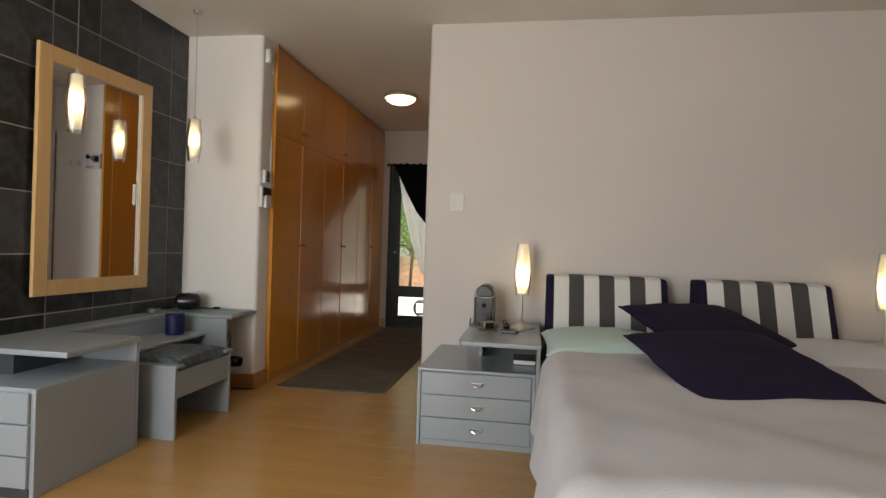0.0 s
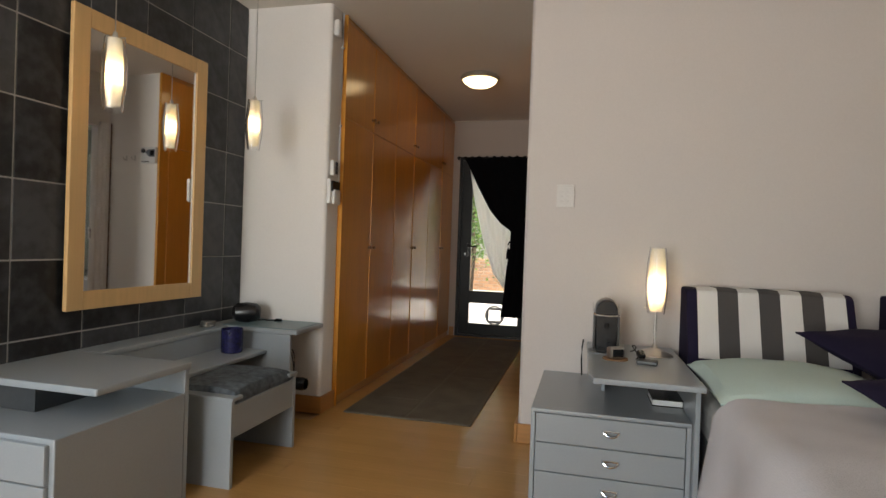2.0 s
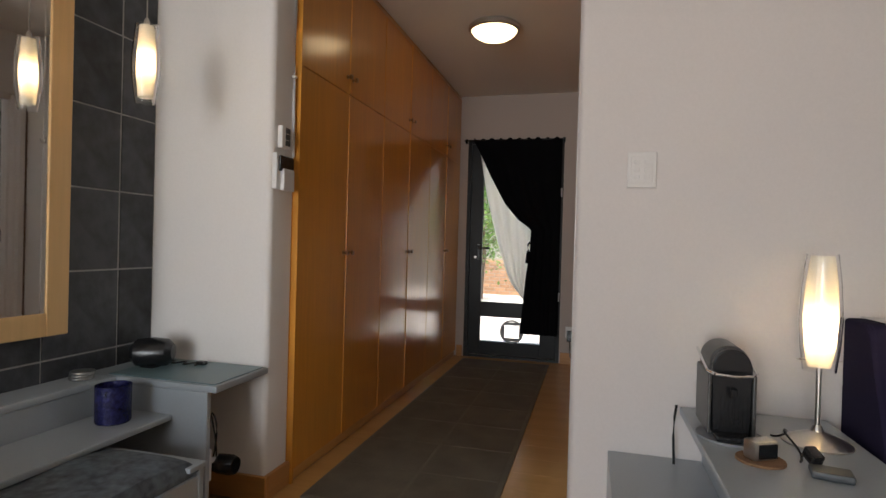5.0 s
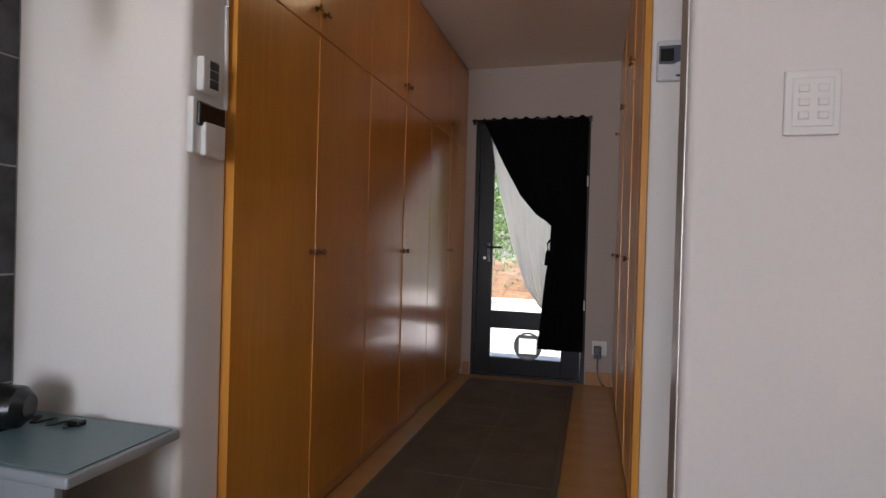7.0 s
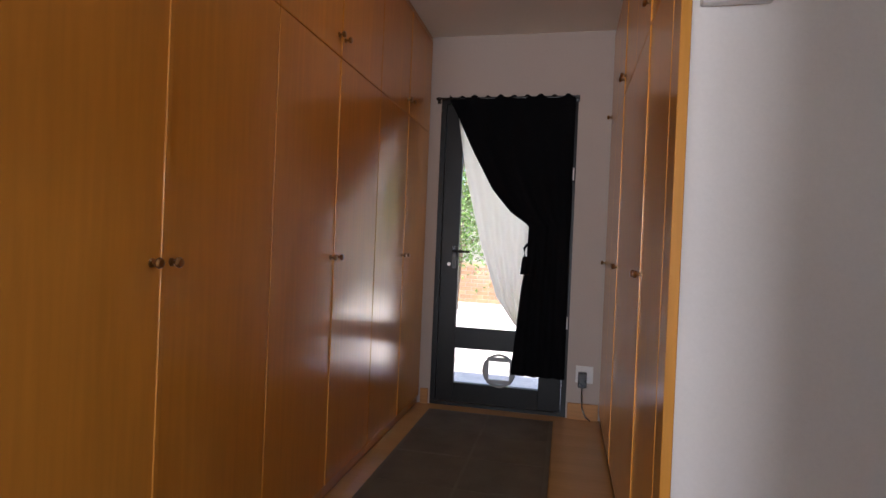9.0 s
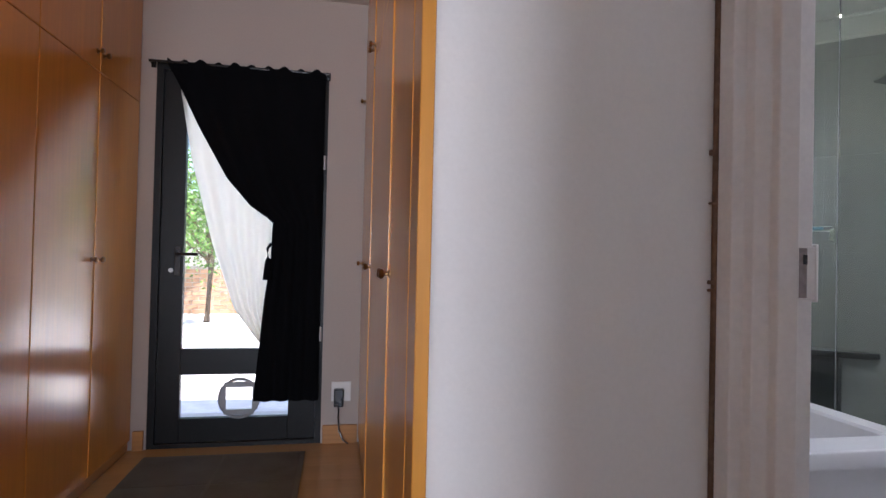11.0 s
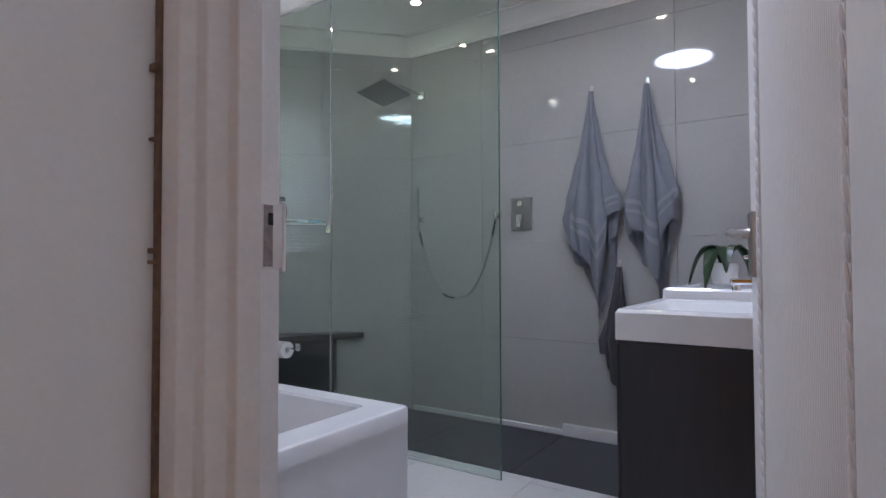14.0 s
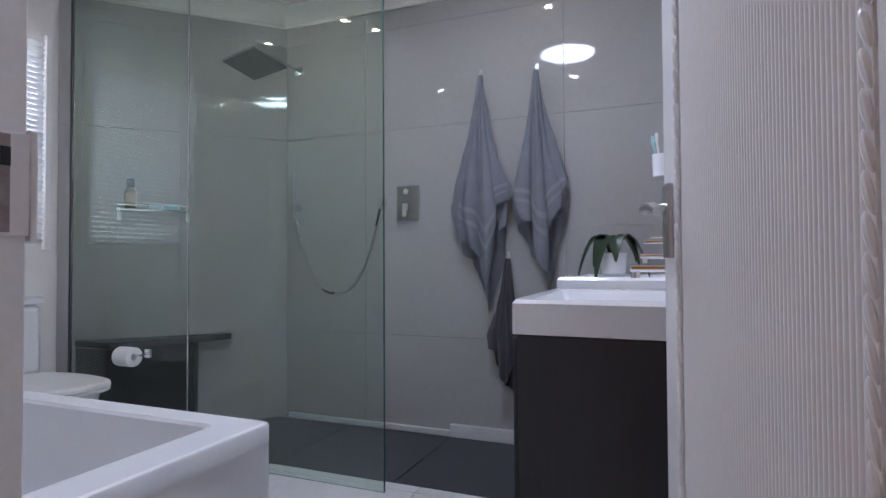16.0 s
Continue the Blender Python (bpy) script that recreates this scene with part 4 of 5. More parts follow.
part("cover", cushion(0.64, 0.54, 0.16, posed(0.905, 3.33, 0.562, 3, 1, 2), 0, 5, 26, 0.4), MINT, pl)
pr = thing("pillow", "pale pillow lying on the bed", "pillow", (1.88, 3.42, 0.56), "bed pillows")
part("cover", cushion(0.68, 0.54, 0.16, posed(1.92, 3.33, 0.562, 3, -1, -2), 0, 8, 26, 0.4), DUVET, pr)


def bolster(x0, x1, lean):
    b = thing("bolster", "navy wedge bolster with grey and white striped cover", "cushion", ((x0 + x1) / 2, 3.74, 0.57), "striped bolsters at the bed head")
    prof = [(4.02, 0.478), (3.735, 0.478), (3.755, 0.60), (3.845, 0.885), (3.875, 0.90), (4.02, 0.90)]
    def wedge(a, c, grow):
        bm = bmesh.new()
        cy, cz = 3.90, 0.74
        pts = [(cy + (y - cy) * grow, cz + (z - cz) * grow) for y, z in prof]
        e0 = [bm.verts.new((a, y, z)) for y, z in pts]
        e1 = [bm.verts.new((c, y, z)) for y, z in pts]
        k = len(pts)
        for i in range(k):
            bm.faces.new((e0[i], e0[(i + 1) % k], e1[(i + 1) % k], e1[i]))
        bm.faces.new(e0)
        bm.faces.new(e1[::-1])
        return bm
    core = wedge(x0, x1, 1.0)
    bmesh.ops.bevel(core, geom=core.edges[:], offset=0.012, segments=2, profile=0.5, affect="EDGES")
    part("core", core, NAVY, b, "navy fabric")
    a, c = x0 + 0.045, x1 - 0.04
    n = 7
    w = (c - a) / n
    for k in range(n):
        bm = bmesh.new()
        line = [(4.02, 0.903), (3.875, 0.9045), (3.842, 0.889), (3.750, 0.602), (3.746, 0.585)]
        def row(x, off):
            return [bm.verts.new((x, y - off * 0.9, z + off * 0.4)) for y, z in line]
        r0, r1 = row(a + k * w, 0.004), row(a + (k + 1) * w, 0.004)
        for i in range(len(line) - 1):
            bm.faces.new((r0[i], r0[i + 1], r1[i + 1], r1[i]))
        bm.normal_update()
        bmesh.ops.solidify(bm, geom=bm.faces[:], thickness=0.003)
        part("stripe", bm, STRIPE_W if k % 2 == 0 else STRIPE_K, b, "white stripe" if k % 2 == 0 else "charcoal stripe")


bolster(0.607, 1.31, 0)
bolster(1.48, 2.20, 0)
nc = thing("cushion", "large navy cushion lying across the pillows", "cushion", (1.30, 3.1, 0.6), "navy cushions")
part("cover", cushion(0.66, 0.66, 0.13, posed(1.42, 3.42, 0.672, 14, 0, 22), 0.02, 11, 24, 0.5), NAVY, nc)
nc2 = thing("cushion", "large navy cushion lying on the duvet", "cushion", (1.36, 2.75, 0.6), "navy cushions")
part("cover", cushion(0.62, 0.74, 0.13, posed(1.30, 2.68, 0.632, 9, -2, 10), 0.02, 12, 24, 0.5), NAVY, nc2)

# wall fittings
SHIFT = Vector((-0.02, 0.128, 0.018))
# White plastic darkened here to carry the same dimmer light as the bed wall.
SWITCHPL = mat("dimmed_switch_plastic", (0.66, 0.63, 0.60), 0.35, vary=0.03, bump=0.02)
sw = thing("light_switch", "white six-gang light switch plate", "light switch", (0.035, 3.893, 1.33))
part("plate", box(-0.012, 0.080, 3.888, 3.899, 1.275, 1.395, 0.003), SWITCHPL, sw)
part("insert", box(0.0, 0.068, 3.885, 3.8885, 1.29, 1.38, 0.002), SWITCHPL, sw)
for i in range(2):
    for k in range(3):
        part("rocker", turned(box(-0.009, 0.009, -0.004, 0, -0.007, 0.007, 0.002), Matrix.Translation((0.018 + i * 0.032, 3.8855, 1.31 + k * 0.025)) @ Matrix.Rotation(radians(8), 4, "X")), SWITCHPL, sw)
SHIFT = Vector((-0.045, 0.03, 0.01))
a1 = thing("thermostat", "small white wall thermostat with grey display", "thermostat", (-1.37, 4.15, 1.47))
part("case", box(-1.384, -1.360, 4.115, 4.185, 1.465, 1.56, 0.005), WHITEPL, a1)
for k in range(3):
    part("key", box(-1.3605, -1.3575, 4.140, 4.176, 1.477 + 0.026 * k, 1.501 + 0.026 * k, 0.001), GREYDARK, a1, "dark key")
a2 = thing("alarm_keypad", "white alarm keypad with a dark flap", "alarm keypad", (-1.37, 4.14, 1.3))
part("cover", box(-1.362, -1.344, 4.108, 4.196, 1.285, 1.378, 0.006), WHITEPL, a2, "cream hinged cover")
for k in range(2):
    part("button", box(-1.3625, -1.360, 4.1985, 4.2035, 1.35 + 0.014 * k, 1.356 + 0.014 * k), GREYDARK, a2)
part("flap", box(-1.363, -1.351, 4.092, 4.203, 1.365, 1.432, 0.0058), BLACK, a2, "black flap")
part("back", box(-1.384, -1.362, 4.08, 4.205, 1.29, 1.44, 0.004), WHITEPL, a2)
sd = thing("alarm_sensor", "white plastic alarm sensor at the ceiling edge", "sensor", (-1.372, 4.2, 2.3))
part("case", box(-1.384, -1.345, 4.10, 4.15, 2.33, 2.43, 0.012), WHITEPL, sd)
SHIFT = Vector((0, 0, 0))
cd = thing("cable_conduit", "thin white cable conduit beside the wardrobe", "conduit", (-1.424, 4.262, 1.55))
part("pipe", tube([(-1.424, 4.262, CH - 0.003), (-1.424, 4.263, 2.1), (-1.422, 4.258, 1.75), (-1.424, 4.266, 1.55), (-1.425, 4.268, 1.45)], 0.006, 8), WHITEPL, cd)
for cz in (2.3, 1.8):
    part("clip", box(-1.431, -1.415, 4.252, 4.272, cz, cz + 0.012, 0.003), WHITEPL, cd)
ds = thing("door_chime", "grey control box with a dark display on the wall", "control box", (-0.06, 5.06, 1.72))
part("case", box(-0.158, 0.003, 5.0800, 5.1090, 1.71, 1.86, 0.006), mat("pale_grey_plastic", (0.64, 0.64, 0.65), 0.4, vary=0.04), ds)
wave = turned(prism([(-0.152, 1.770), (-0.100, 1.768), (-0.078, 1.778), (-0.060, 1.800), (-0.040, 1.812), (-0.040, 1.826), (-0.060, 1.822), (-0.080, 1.838), (-0.152, 1.838)], 0, 0.0022), Matrix.Translation((0, 5.0802, 0)) @ Matrix.Rotation(radians(90), 4, "X"))
part("bezel", wave, mat("blue_grey_bezel", (0.10, 0.115, 0.14), 0.3), ds, "dark curved display surround")
part("display", box(-0.146, -0.100, 5.0765, 5.0779, 1.780, 1.826, 0.0005), BLACK, ds)
part("dial", lathe([(0, 0), (0.021, 0), (0.020, 0.010), (0, 0.011)], 24, (-0.024, 5.0802, 1.825), "-y"), BLACK, ds, "round black dial")
RED = mat("red_indicator", (0.3, 0.04, 0.03), 0.4)
for k in range(4):
    part("indicator", box(-0.062, -0.055, 5.0785, 5.0803, 1.795 + 0.012 * k, 1.799 + 0.012 * k), RED, ds)
part("slot", box(-0.09, 0.0, 5.0775, 5.0805, 1.722, 1.728), BLACK, ds)
for hx in (0.10, 0.20):
    hk = thing("coat_hook", "small steel coat hook on the wall", "hook", (hx, 5.06, 1.75), "coat hooks")
    part("plate", box(hx - 0.009, hx + 0.009, 5.1040, 5.1090, 1.74, 1.79, 0.002), STEEL, hk)
    part("prong", tube([(hx, 5.106, 1.755), (hx, 5.075, 1.745), (hx, 5.07, 1.76), (hx, 5.068, 1.775)], 0.004, 8), STEEL, hk)
ou = thing("wall_socket", "white wall socket with a black plug-in adapter", "socket", (-0.31, 7.37, 0.25))
part("plate", box(-0.36, -0.25, 7.366, 7.379, 0.24, 0.35, 0.003), WHITEPL, ou)
ad = part("adapter", box(-0.345, -0.29, 7.325, 7.3655, 0.215, 0.315, 0.006), BLACK, ou, "black power adapter")
part("lead", tube([(-0.318, 7.345, 0.215), (-0.318, 7.347, 0.15), (-0.312, 7.345, 0.08), (-0.29, 7.33, 0.03), (-0.26, 7.32, 0.012)], 0.004, 8), BLACK, ou)

# ceiling lamp
cl = thing("ceiling_lamp", "round flush ceiling lamp with a lit opal bowl", "ceiling lamp", (-0.797, 5.668, CH - 0.1))
part("rim", lathe([(0, CH - 0.002), (0.15, CH - 0.002), (0.168, CH - 0.02), (0.168, CH - 0.04), (0.15, CH - 0.046), (0.14, CH - 0.03), (0, CH - 0.03)], 40, (-0.797, 5.668, 0)), STEEL, cl)
part("bowl", lathe([(0.148, CH - 0.042), (0.135, CH - 0.065), (0.10, CH - 0.088), (0.05, CH - 0.10), (0, CH - 0.103)], 40, (-0.797, 5.668, 0)), BOWL, cl, "glowing opal glass bowl")

# rug
rug = thing("rug", "long grey-brown runner rug with raised squares", "rug", (-0.88, 5.68, 0))
part("backing", box(-1.300, -0.490, 4.178, 7.24, 0.0005, 0.009, 0.002), RUG, rug)
for i in range(2):
    for j in range(8):
        x0, y0 = -1.280 + i * 0.391, 4.198 + j * 0.378
        part("square", box(x0, x0 + 0.375, y0, y0 + 0.365, 0.0092, 0.0115, 0.001), RUGHI, rug)

# ---- bathroom ----
bt = thing("bathtub", "white acrylic bathtub with a wide flat rim", "bathtub", (0.94, 6.2, 0))
TX0, TX1, TY0, TY1, TZ = 0.547, 1.312, 5.358, 7.05, 0.595


def tub_shell():
    bm = bmesh.new()
    def ring(x0, x1, y0, y1, z, r, n=6):
        pts = []
        for cx, cy, a0 in ((x1 - r, y1 - r, 0), (x0 + r, y1 - r, 90), (x0 + r, y0 + r, 180), (x1 - r, y0 + r, 270)):
            for k in range(n + 1):
                a = radians(a0 + 90 * k / n)
                pts.append(bm.verts.new((cx + r * math.cos(a), cy + r * math.sin(a), z)))
        return pts
    rx, ry = 0.074, 0.108
    rings = [ring(TX0, TX1, TY0, TY1, TZ - 0.048, 0.02), ring(TX0, TX1, TY0, TY1, TZ - 0.009, 0.02), ring(TX0 + 0.003, TX1 - 0.003, TY0 + 0.003, TY1 - 0.003, TZ - 0.003, 0.018), ring(TX0 + 0.010, TX1 - 0.010, TY0 + 0.010, TY1 - 0.010, TZ, 0.014),
             ring(TX0 + rx, TX1 - rx, TY0 + ry, TY1 - ry, TZ - 0.001, 0.03), ring(TX0 + rx + 0.006, TX1 - rx - 0.006, TY0 + ry + 0.006, TY1 - ry - 0.006, TZ - 0.010, 0.035),
             ring(TX0 + rx + 0.05, TX1 - rx - 0.05, TY0 + ry + 0.10, TY1 - ry - 0.10, TZ - 0.38, 0.09), ring(TX0 + rx + 0.10, TX1 - rx - 0.10, TY0 + ry + 0.18, TY1 - ry - 0.16, TZ - 0.42, 0.09)]
    for a, b in zip(rings, rings[1:]):
        k = len(a)
        for i in range(k):
            bm.faces.new((a[i], a[(i + 1) % k], b[(i + 1) % k], b[i]))
    bm.faces.new(rings[-1])
    return bm


part("shell", tub_shell(), ACRYL, bt)
part("side_panel", box(TX1 - 0.025, TX1 - 0.006, TY0 + 0.026, TY1, 0.0, TZ - 0.0485, 0.002), ACRYL, bt)
part("end_panel", box(TX0, TX1 - 0.006, TY0 + 0.006, TY0 + 0.025, 0.0, TZ - 0.0485, 0.002), ACRYL, bt)
part("overflow", lathe([(0, 0), (0.028, 0), (0.026, 0.008), (0, 0.009)], 20, (0.95, 6.89, 0.45), "-y"), CHROME, bt)

# toilet
to = thing("toilet", "white ceramic close-coupled toilet with its lid down", "toilet", (1.86, 7.3, 0))
part("cistern", box(1.730, 2.075, 7.43, 7.612, 0.42, 0.775, 0.03, 3), CERAM, to)
part("cistern_lid", box(1.720, 2.085, 7.42, 7.614, 0.777, 0.815, 0.012), CERAM, to)
part("flush_button", lathe([(0, 0), (0.022, 0), (0.022, 0.006), (0, 0.007)], 20, (1.90, 7.52, 0.815)), CHROME, to)


def oval(zs):
    """Stacked egg-shaped rings: (height, half width, front reach, back)."""
    bm = bmesh.new()
    rings = []
    n = 36
    for z, hw, front, back in zs:
        r = []
        for k in range(n):
            a = 2 * math.pi * k / n
            c, s = math.cos(a), math.sin(a)
            r.append(bm.verts.new((1.905 + hw * math.copysign(abs(c) ** 0.55, c), 7.16 + (s * (back - 7.16) if s > 0 else s * (7.16 - front)), z)))
        rings.append(r)
    for a, b in zip(rings, rings[1:]):
        for k in range(n):
            bm.faces.new((a[k], a[(k + 1) % n], b[(k + 1) % n], b[k]))
    bm.faces.new(rings[0][::-1])
    bm.faces.new(rings[-1])
    return bm


part("bowl", oval([(0.0, 0.11, 7.0, 7.55), (0.05, 0.105, 7.0, 7.55), (0.2, 0.12, 6.98, 7.55), (0.33, 0.17, 6.91, 7.58), (0.395, 0.18, 6.90, 7.6)]), CERAM, to)
part("seat", oval([(0.397, 0.188, 6.845, 7.42), (0.402, 0.193, 6.84, 7.42), (0.412, 0.193, 6.84, 7.42)]), WHITEPL, to)
part("lid", oval([(0.416, 0.193, 6.842, 7.42), (0.42, 0.196, 6.838, 7.42), (0.434, 0.194, 6.842, 7.42), (0.440, 0.178, 6.86, 7.41)]), WHITEPL, to)

# shower glass
sg = thing("shower_screen", "frameless greenish glass shower screen of two panes", "shower screen", (2.31, 6.6, 0))
sg_a = part("pane", box(2.305, 2.315, 5.580, 6.688, 0.004, 2.595), PANE, sg)
sg_b = part("pane", box(2.305, 2.315, 6.694, 7.555, 0.004, 2.595), PANE, sg)
for p in (sg_a, sg_b):
    p.visible_shadow = False
edge = mat("green_glass_edge", (0.05, 0.11, 0.09), 0.2, vary=0.1)
part("edge_strip", box(2.3045, 2.3155, 5.5785, 5.5805, 0.004, 2.595), edge, sg, "dark green polished glass edge")
part("joint", box(2.3055, 2.3145, 6.6885, 6.6935, 0.004, 2.595), GREYPL, sg)
part("wall_channel", box(2.300, 2.320, 7.556, 7.575, 0.004, 2.595), GREYDARK, sg)

# bench in the shower corner
be = thing("shower_bench", "dark stone corner bench in the shower", "bench", (2.5, 7.25, 0))
part("seat_slab", prism([(2.322, 7.545), (2.322, 7.27), (2.40, 7.215), (2.80, 6.955), (2.875, 6.93), (2.895, 6.955), (2.86, 7.0)], 0.515, 0.552, 0.008), BENCH, be)
part("body", prism([(2.325, 7.54), (2.325, 7.30), (2.70, 7.05), (2.765, 7.085)], 0.0, 0.513, 0.004), BENCH, be)
trh = thing("toilet_roll_holder", "chrome toilet roll holder with a white roll", "toilet roll holder", (2.26, 6.98, 0.55))
part("post", join(box(2.290, 2.304, 6.93, 6.97, 0.495, 0.540, 0.003), tube([(2.295, 6.95, 0.515), (2.245, 6.95, 0.515), (2.243, 6.955, 0.515), (2.243, 7.10, 0.515)], 0.006, 8)), CHROME, trh)
part("roll", lathe([(0.018, -0.05), (0.049, -0.05), (0.050, -0.046), (0.050, 0.046), (0.049, 0.05), (0.018, 0.05), (0.018, -0.05)], 28, (2.243, 7.035, 0.505), "y"), PAPER, trh, "white paper roll")


# shower fittings
def onwall(bm):
    """Diagonal-wall coordinates: x along the wall, y out of it."""
    return turned(bm, DIAG)


OUT = 1 if (DIAG.to_3x3() @ Vector((0, 1, 0))).dot(nd) > 0 else -1
sh = thing("wall_shower", "square rain shower head on a wall arm", "shower head", (2.95, 6.55, 2.15))
HC = Vector((2.725, 6.63, 2.125))
part("arm", join(box(3.128, 3.15, 6.605, 6.655, 2.185, 2.235, 0.003), tube([(3.135, 6.63, 2.21), (2.95, 6.63, 2.215), (2.80, 6.63, 2.20), (2.74, 6.63, 2.165), (2.727, 6.63, 2.13)], 0.011, 10)), CHROME, sh, "chrome arm")
HM = Matrix.Translation(HC) @ Matrix.Rotation(radians(-4), 4, "Z") @ Matrix.Rotation(radians(12), 4, Vector((-0.7, 0.7, 0)))
part("head", turned(box(-0.125, 0.125, -0.125, 0.125, -0.008, 0.008, 0.004), HM), SHADOWSTEEL, sh)
part("nozzle_plate", turned(join(*[lathe([(0, 0), (0.004, 0), (0.003, -0.004), (0, -0.004)], 6, (-0.1 + 0.025 * i, -0.1 + 0.025 * j, -0.0082)) for i in range(9) for j in range(9)]), HM), GREYPL, sh)
mx = thing("shower_mixer", "square steel shower mixer plate on the tiles", "shower mixer", (3.14, 5.865, 1.23))
part("plate", box(3.138, 3.1495, 5.793, 5.935, 1.228, 1.435, 0.004), SHADOWSTEEL, mx)
part("lever", join(box(3.10, 3.138, 5.845, 5.885, 1.28, 1.325, 0.004), box(3.092, 3.104, 5.850, 5.880, 1.245, 1.325, 0.003)), CHROME, mx)
part("diverter", lathe([(0, 0), (0.018, 0), (0.018, 0.022), (0, 0.022)], 18, (3.138, 5.865, 1.395), "-x"), CHROME, mx)
hs = thing("hand_shower", "chrome hand shower with a looping steel hose", "hand shower", (3.1, 6.3, 0.8))
part("elbow", join(box(3.125, 3.1495, 6.005, 6.045, 1.315, 1.365, 0.004), tube([(3.13, 6.025, 1.34), (3.10, 6.025, 1.335), (3.095, 6.025, 1.31)], 0.012, 10)), CHROME, hs)
part("holder", join(box(3.10, 3.1495, 6.615, 6.655, 1.31, 1.345, 0.004)), CHROME, hs)
part("handset", tube([(3.09, 6.635, 1.26), (3.09, 6.635, 1.55)], 0.013, 12), HOSE, hs)
hose = []
for i in range(41):
    f = i / 40
    y = 6.635 + (6.025 - 6.635) * f
    z = 1.30 - 0.505 * (1 - abs(2 * f - 1) ** 2.6)
    hose.append((3.10, y, z))
part("hose", tube(hose, 0.0075, 10), HOSE, hs)
# wire shelf with a bottle on the slanting wall
sb = thing("shower_shelf", "chrome wire shelf on the shower wall", "shower shelf", tuple(DIAG @ Vector((0.85, 0.05 * OUT, 1.28))))
rails = []
for k in range(5):
    rails.append(tube([(0.58, OUT * (0.015 + 0.022 * k), 1.295), (0.94, OUT * (0.015 + 0.022 * k), 1.295)], 0.003, 6))
for e in (0.58, 0.94):
    rails.append(tube([(e, OUT * 0.0, 1.295), (e, OUT * 0.11, 1.295)], 0.004, 6))
    rails.append(box(e - 0.012, e + 0.012, min(0, OUT * 0.02), max(0, OUT * 0.02), 1.235, 1.31))
rails.append(tube([(0.58, OUT * 0.11, 1.32), (0.94, OUT * 0.11, 1.32)], 0.0045, 6))
part("wire", onwall(join(*rails)), CHROME, sb)
bo = thing("bottle", "brown plastic shampoo bottle on the wire shelf", "bottle", tuple(DIAG @ Vector((0.88, 0.06 * OUT, 1.30))))
bc = DIAG @ Vector((0.88, 0.06 * OUT, 0))
part("body", lathe([(0, 1.2985), (0.03, 1.2985), (0.032, 1.31), (0.032, 1.40), (0.022, 1.42), (0, 1.422)], 20, (bc.x, bc.y, 0)), mat("brown_bottle", (0.14, 0.08, 0.04), 0.3), bo)
part("label", lathe([(0.0325, 1.33), (0.0328, 1.332), (0.0328, 1.385), (0.0325, 1.387)], 20, (bc.x, bc.y, 0)), mat("tan_label", (0.35, 0.25, 0.15), 0.5), bo)
part("cap", lathe([(0, 1.4225), (0.02, 1.4225), (0.02, 1.46), (0.014, 1.475), (0, 1.475)], 20, (bc.x, bc.y, 0)), BLACK, bo)
for q, colr in ((0.66, (0.25, 0.45, 0.6)), (0.75, (0.5, 0.6, 0.65))):
    sc_ = DIAG @ Vector((q, 0.055 * OUT, 1.298))
    so = thing("soap_tube", "small blue soap tube on the wire shelf", "soap", tuple(sc_))
    part("body", turned(box(-0.035, 0.035, -0.018, 0.018, 0.001, 0.026, 0.006), Matrix.Translation(sc_) @ Matrix.Rotation(math.atan2(DY, DX), 4, "Z")), mat("soap_blue", colr, 0.4), so)
solo("trim", box(3.126, 3.149, 5.602, 6.70, 0.001, 0.032, 0.003), BFLOOR, "pale tile upstand along the shower floor", "trim", "structure")
solo("trim", box(3.118, 3.149, 4.26, 5.598, 0.001, 0.070, 0.003), BFLOOR, "pale tile upstand along the wall", "trim", "structure")
# drain strip
dr = thing("shower_drain", "slim steel drain channel along the shower wall", "drain", tuple(DIAG @ Vector((0.25, 0.06 * OUT, 0.0))))
part("grate", onwall(join(*[box(0.02 + 0.012 * k, 0.027 + 0.012 * k, min(OUT * 0.03, OUT * 0.09), max(OUT * 0.03, OUT * 0.09), 0.004, 0.007) for k in range(40)])), GREYDARK, dr)


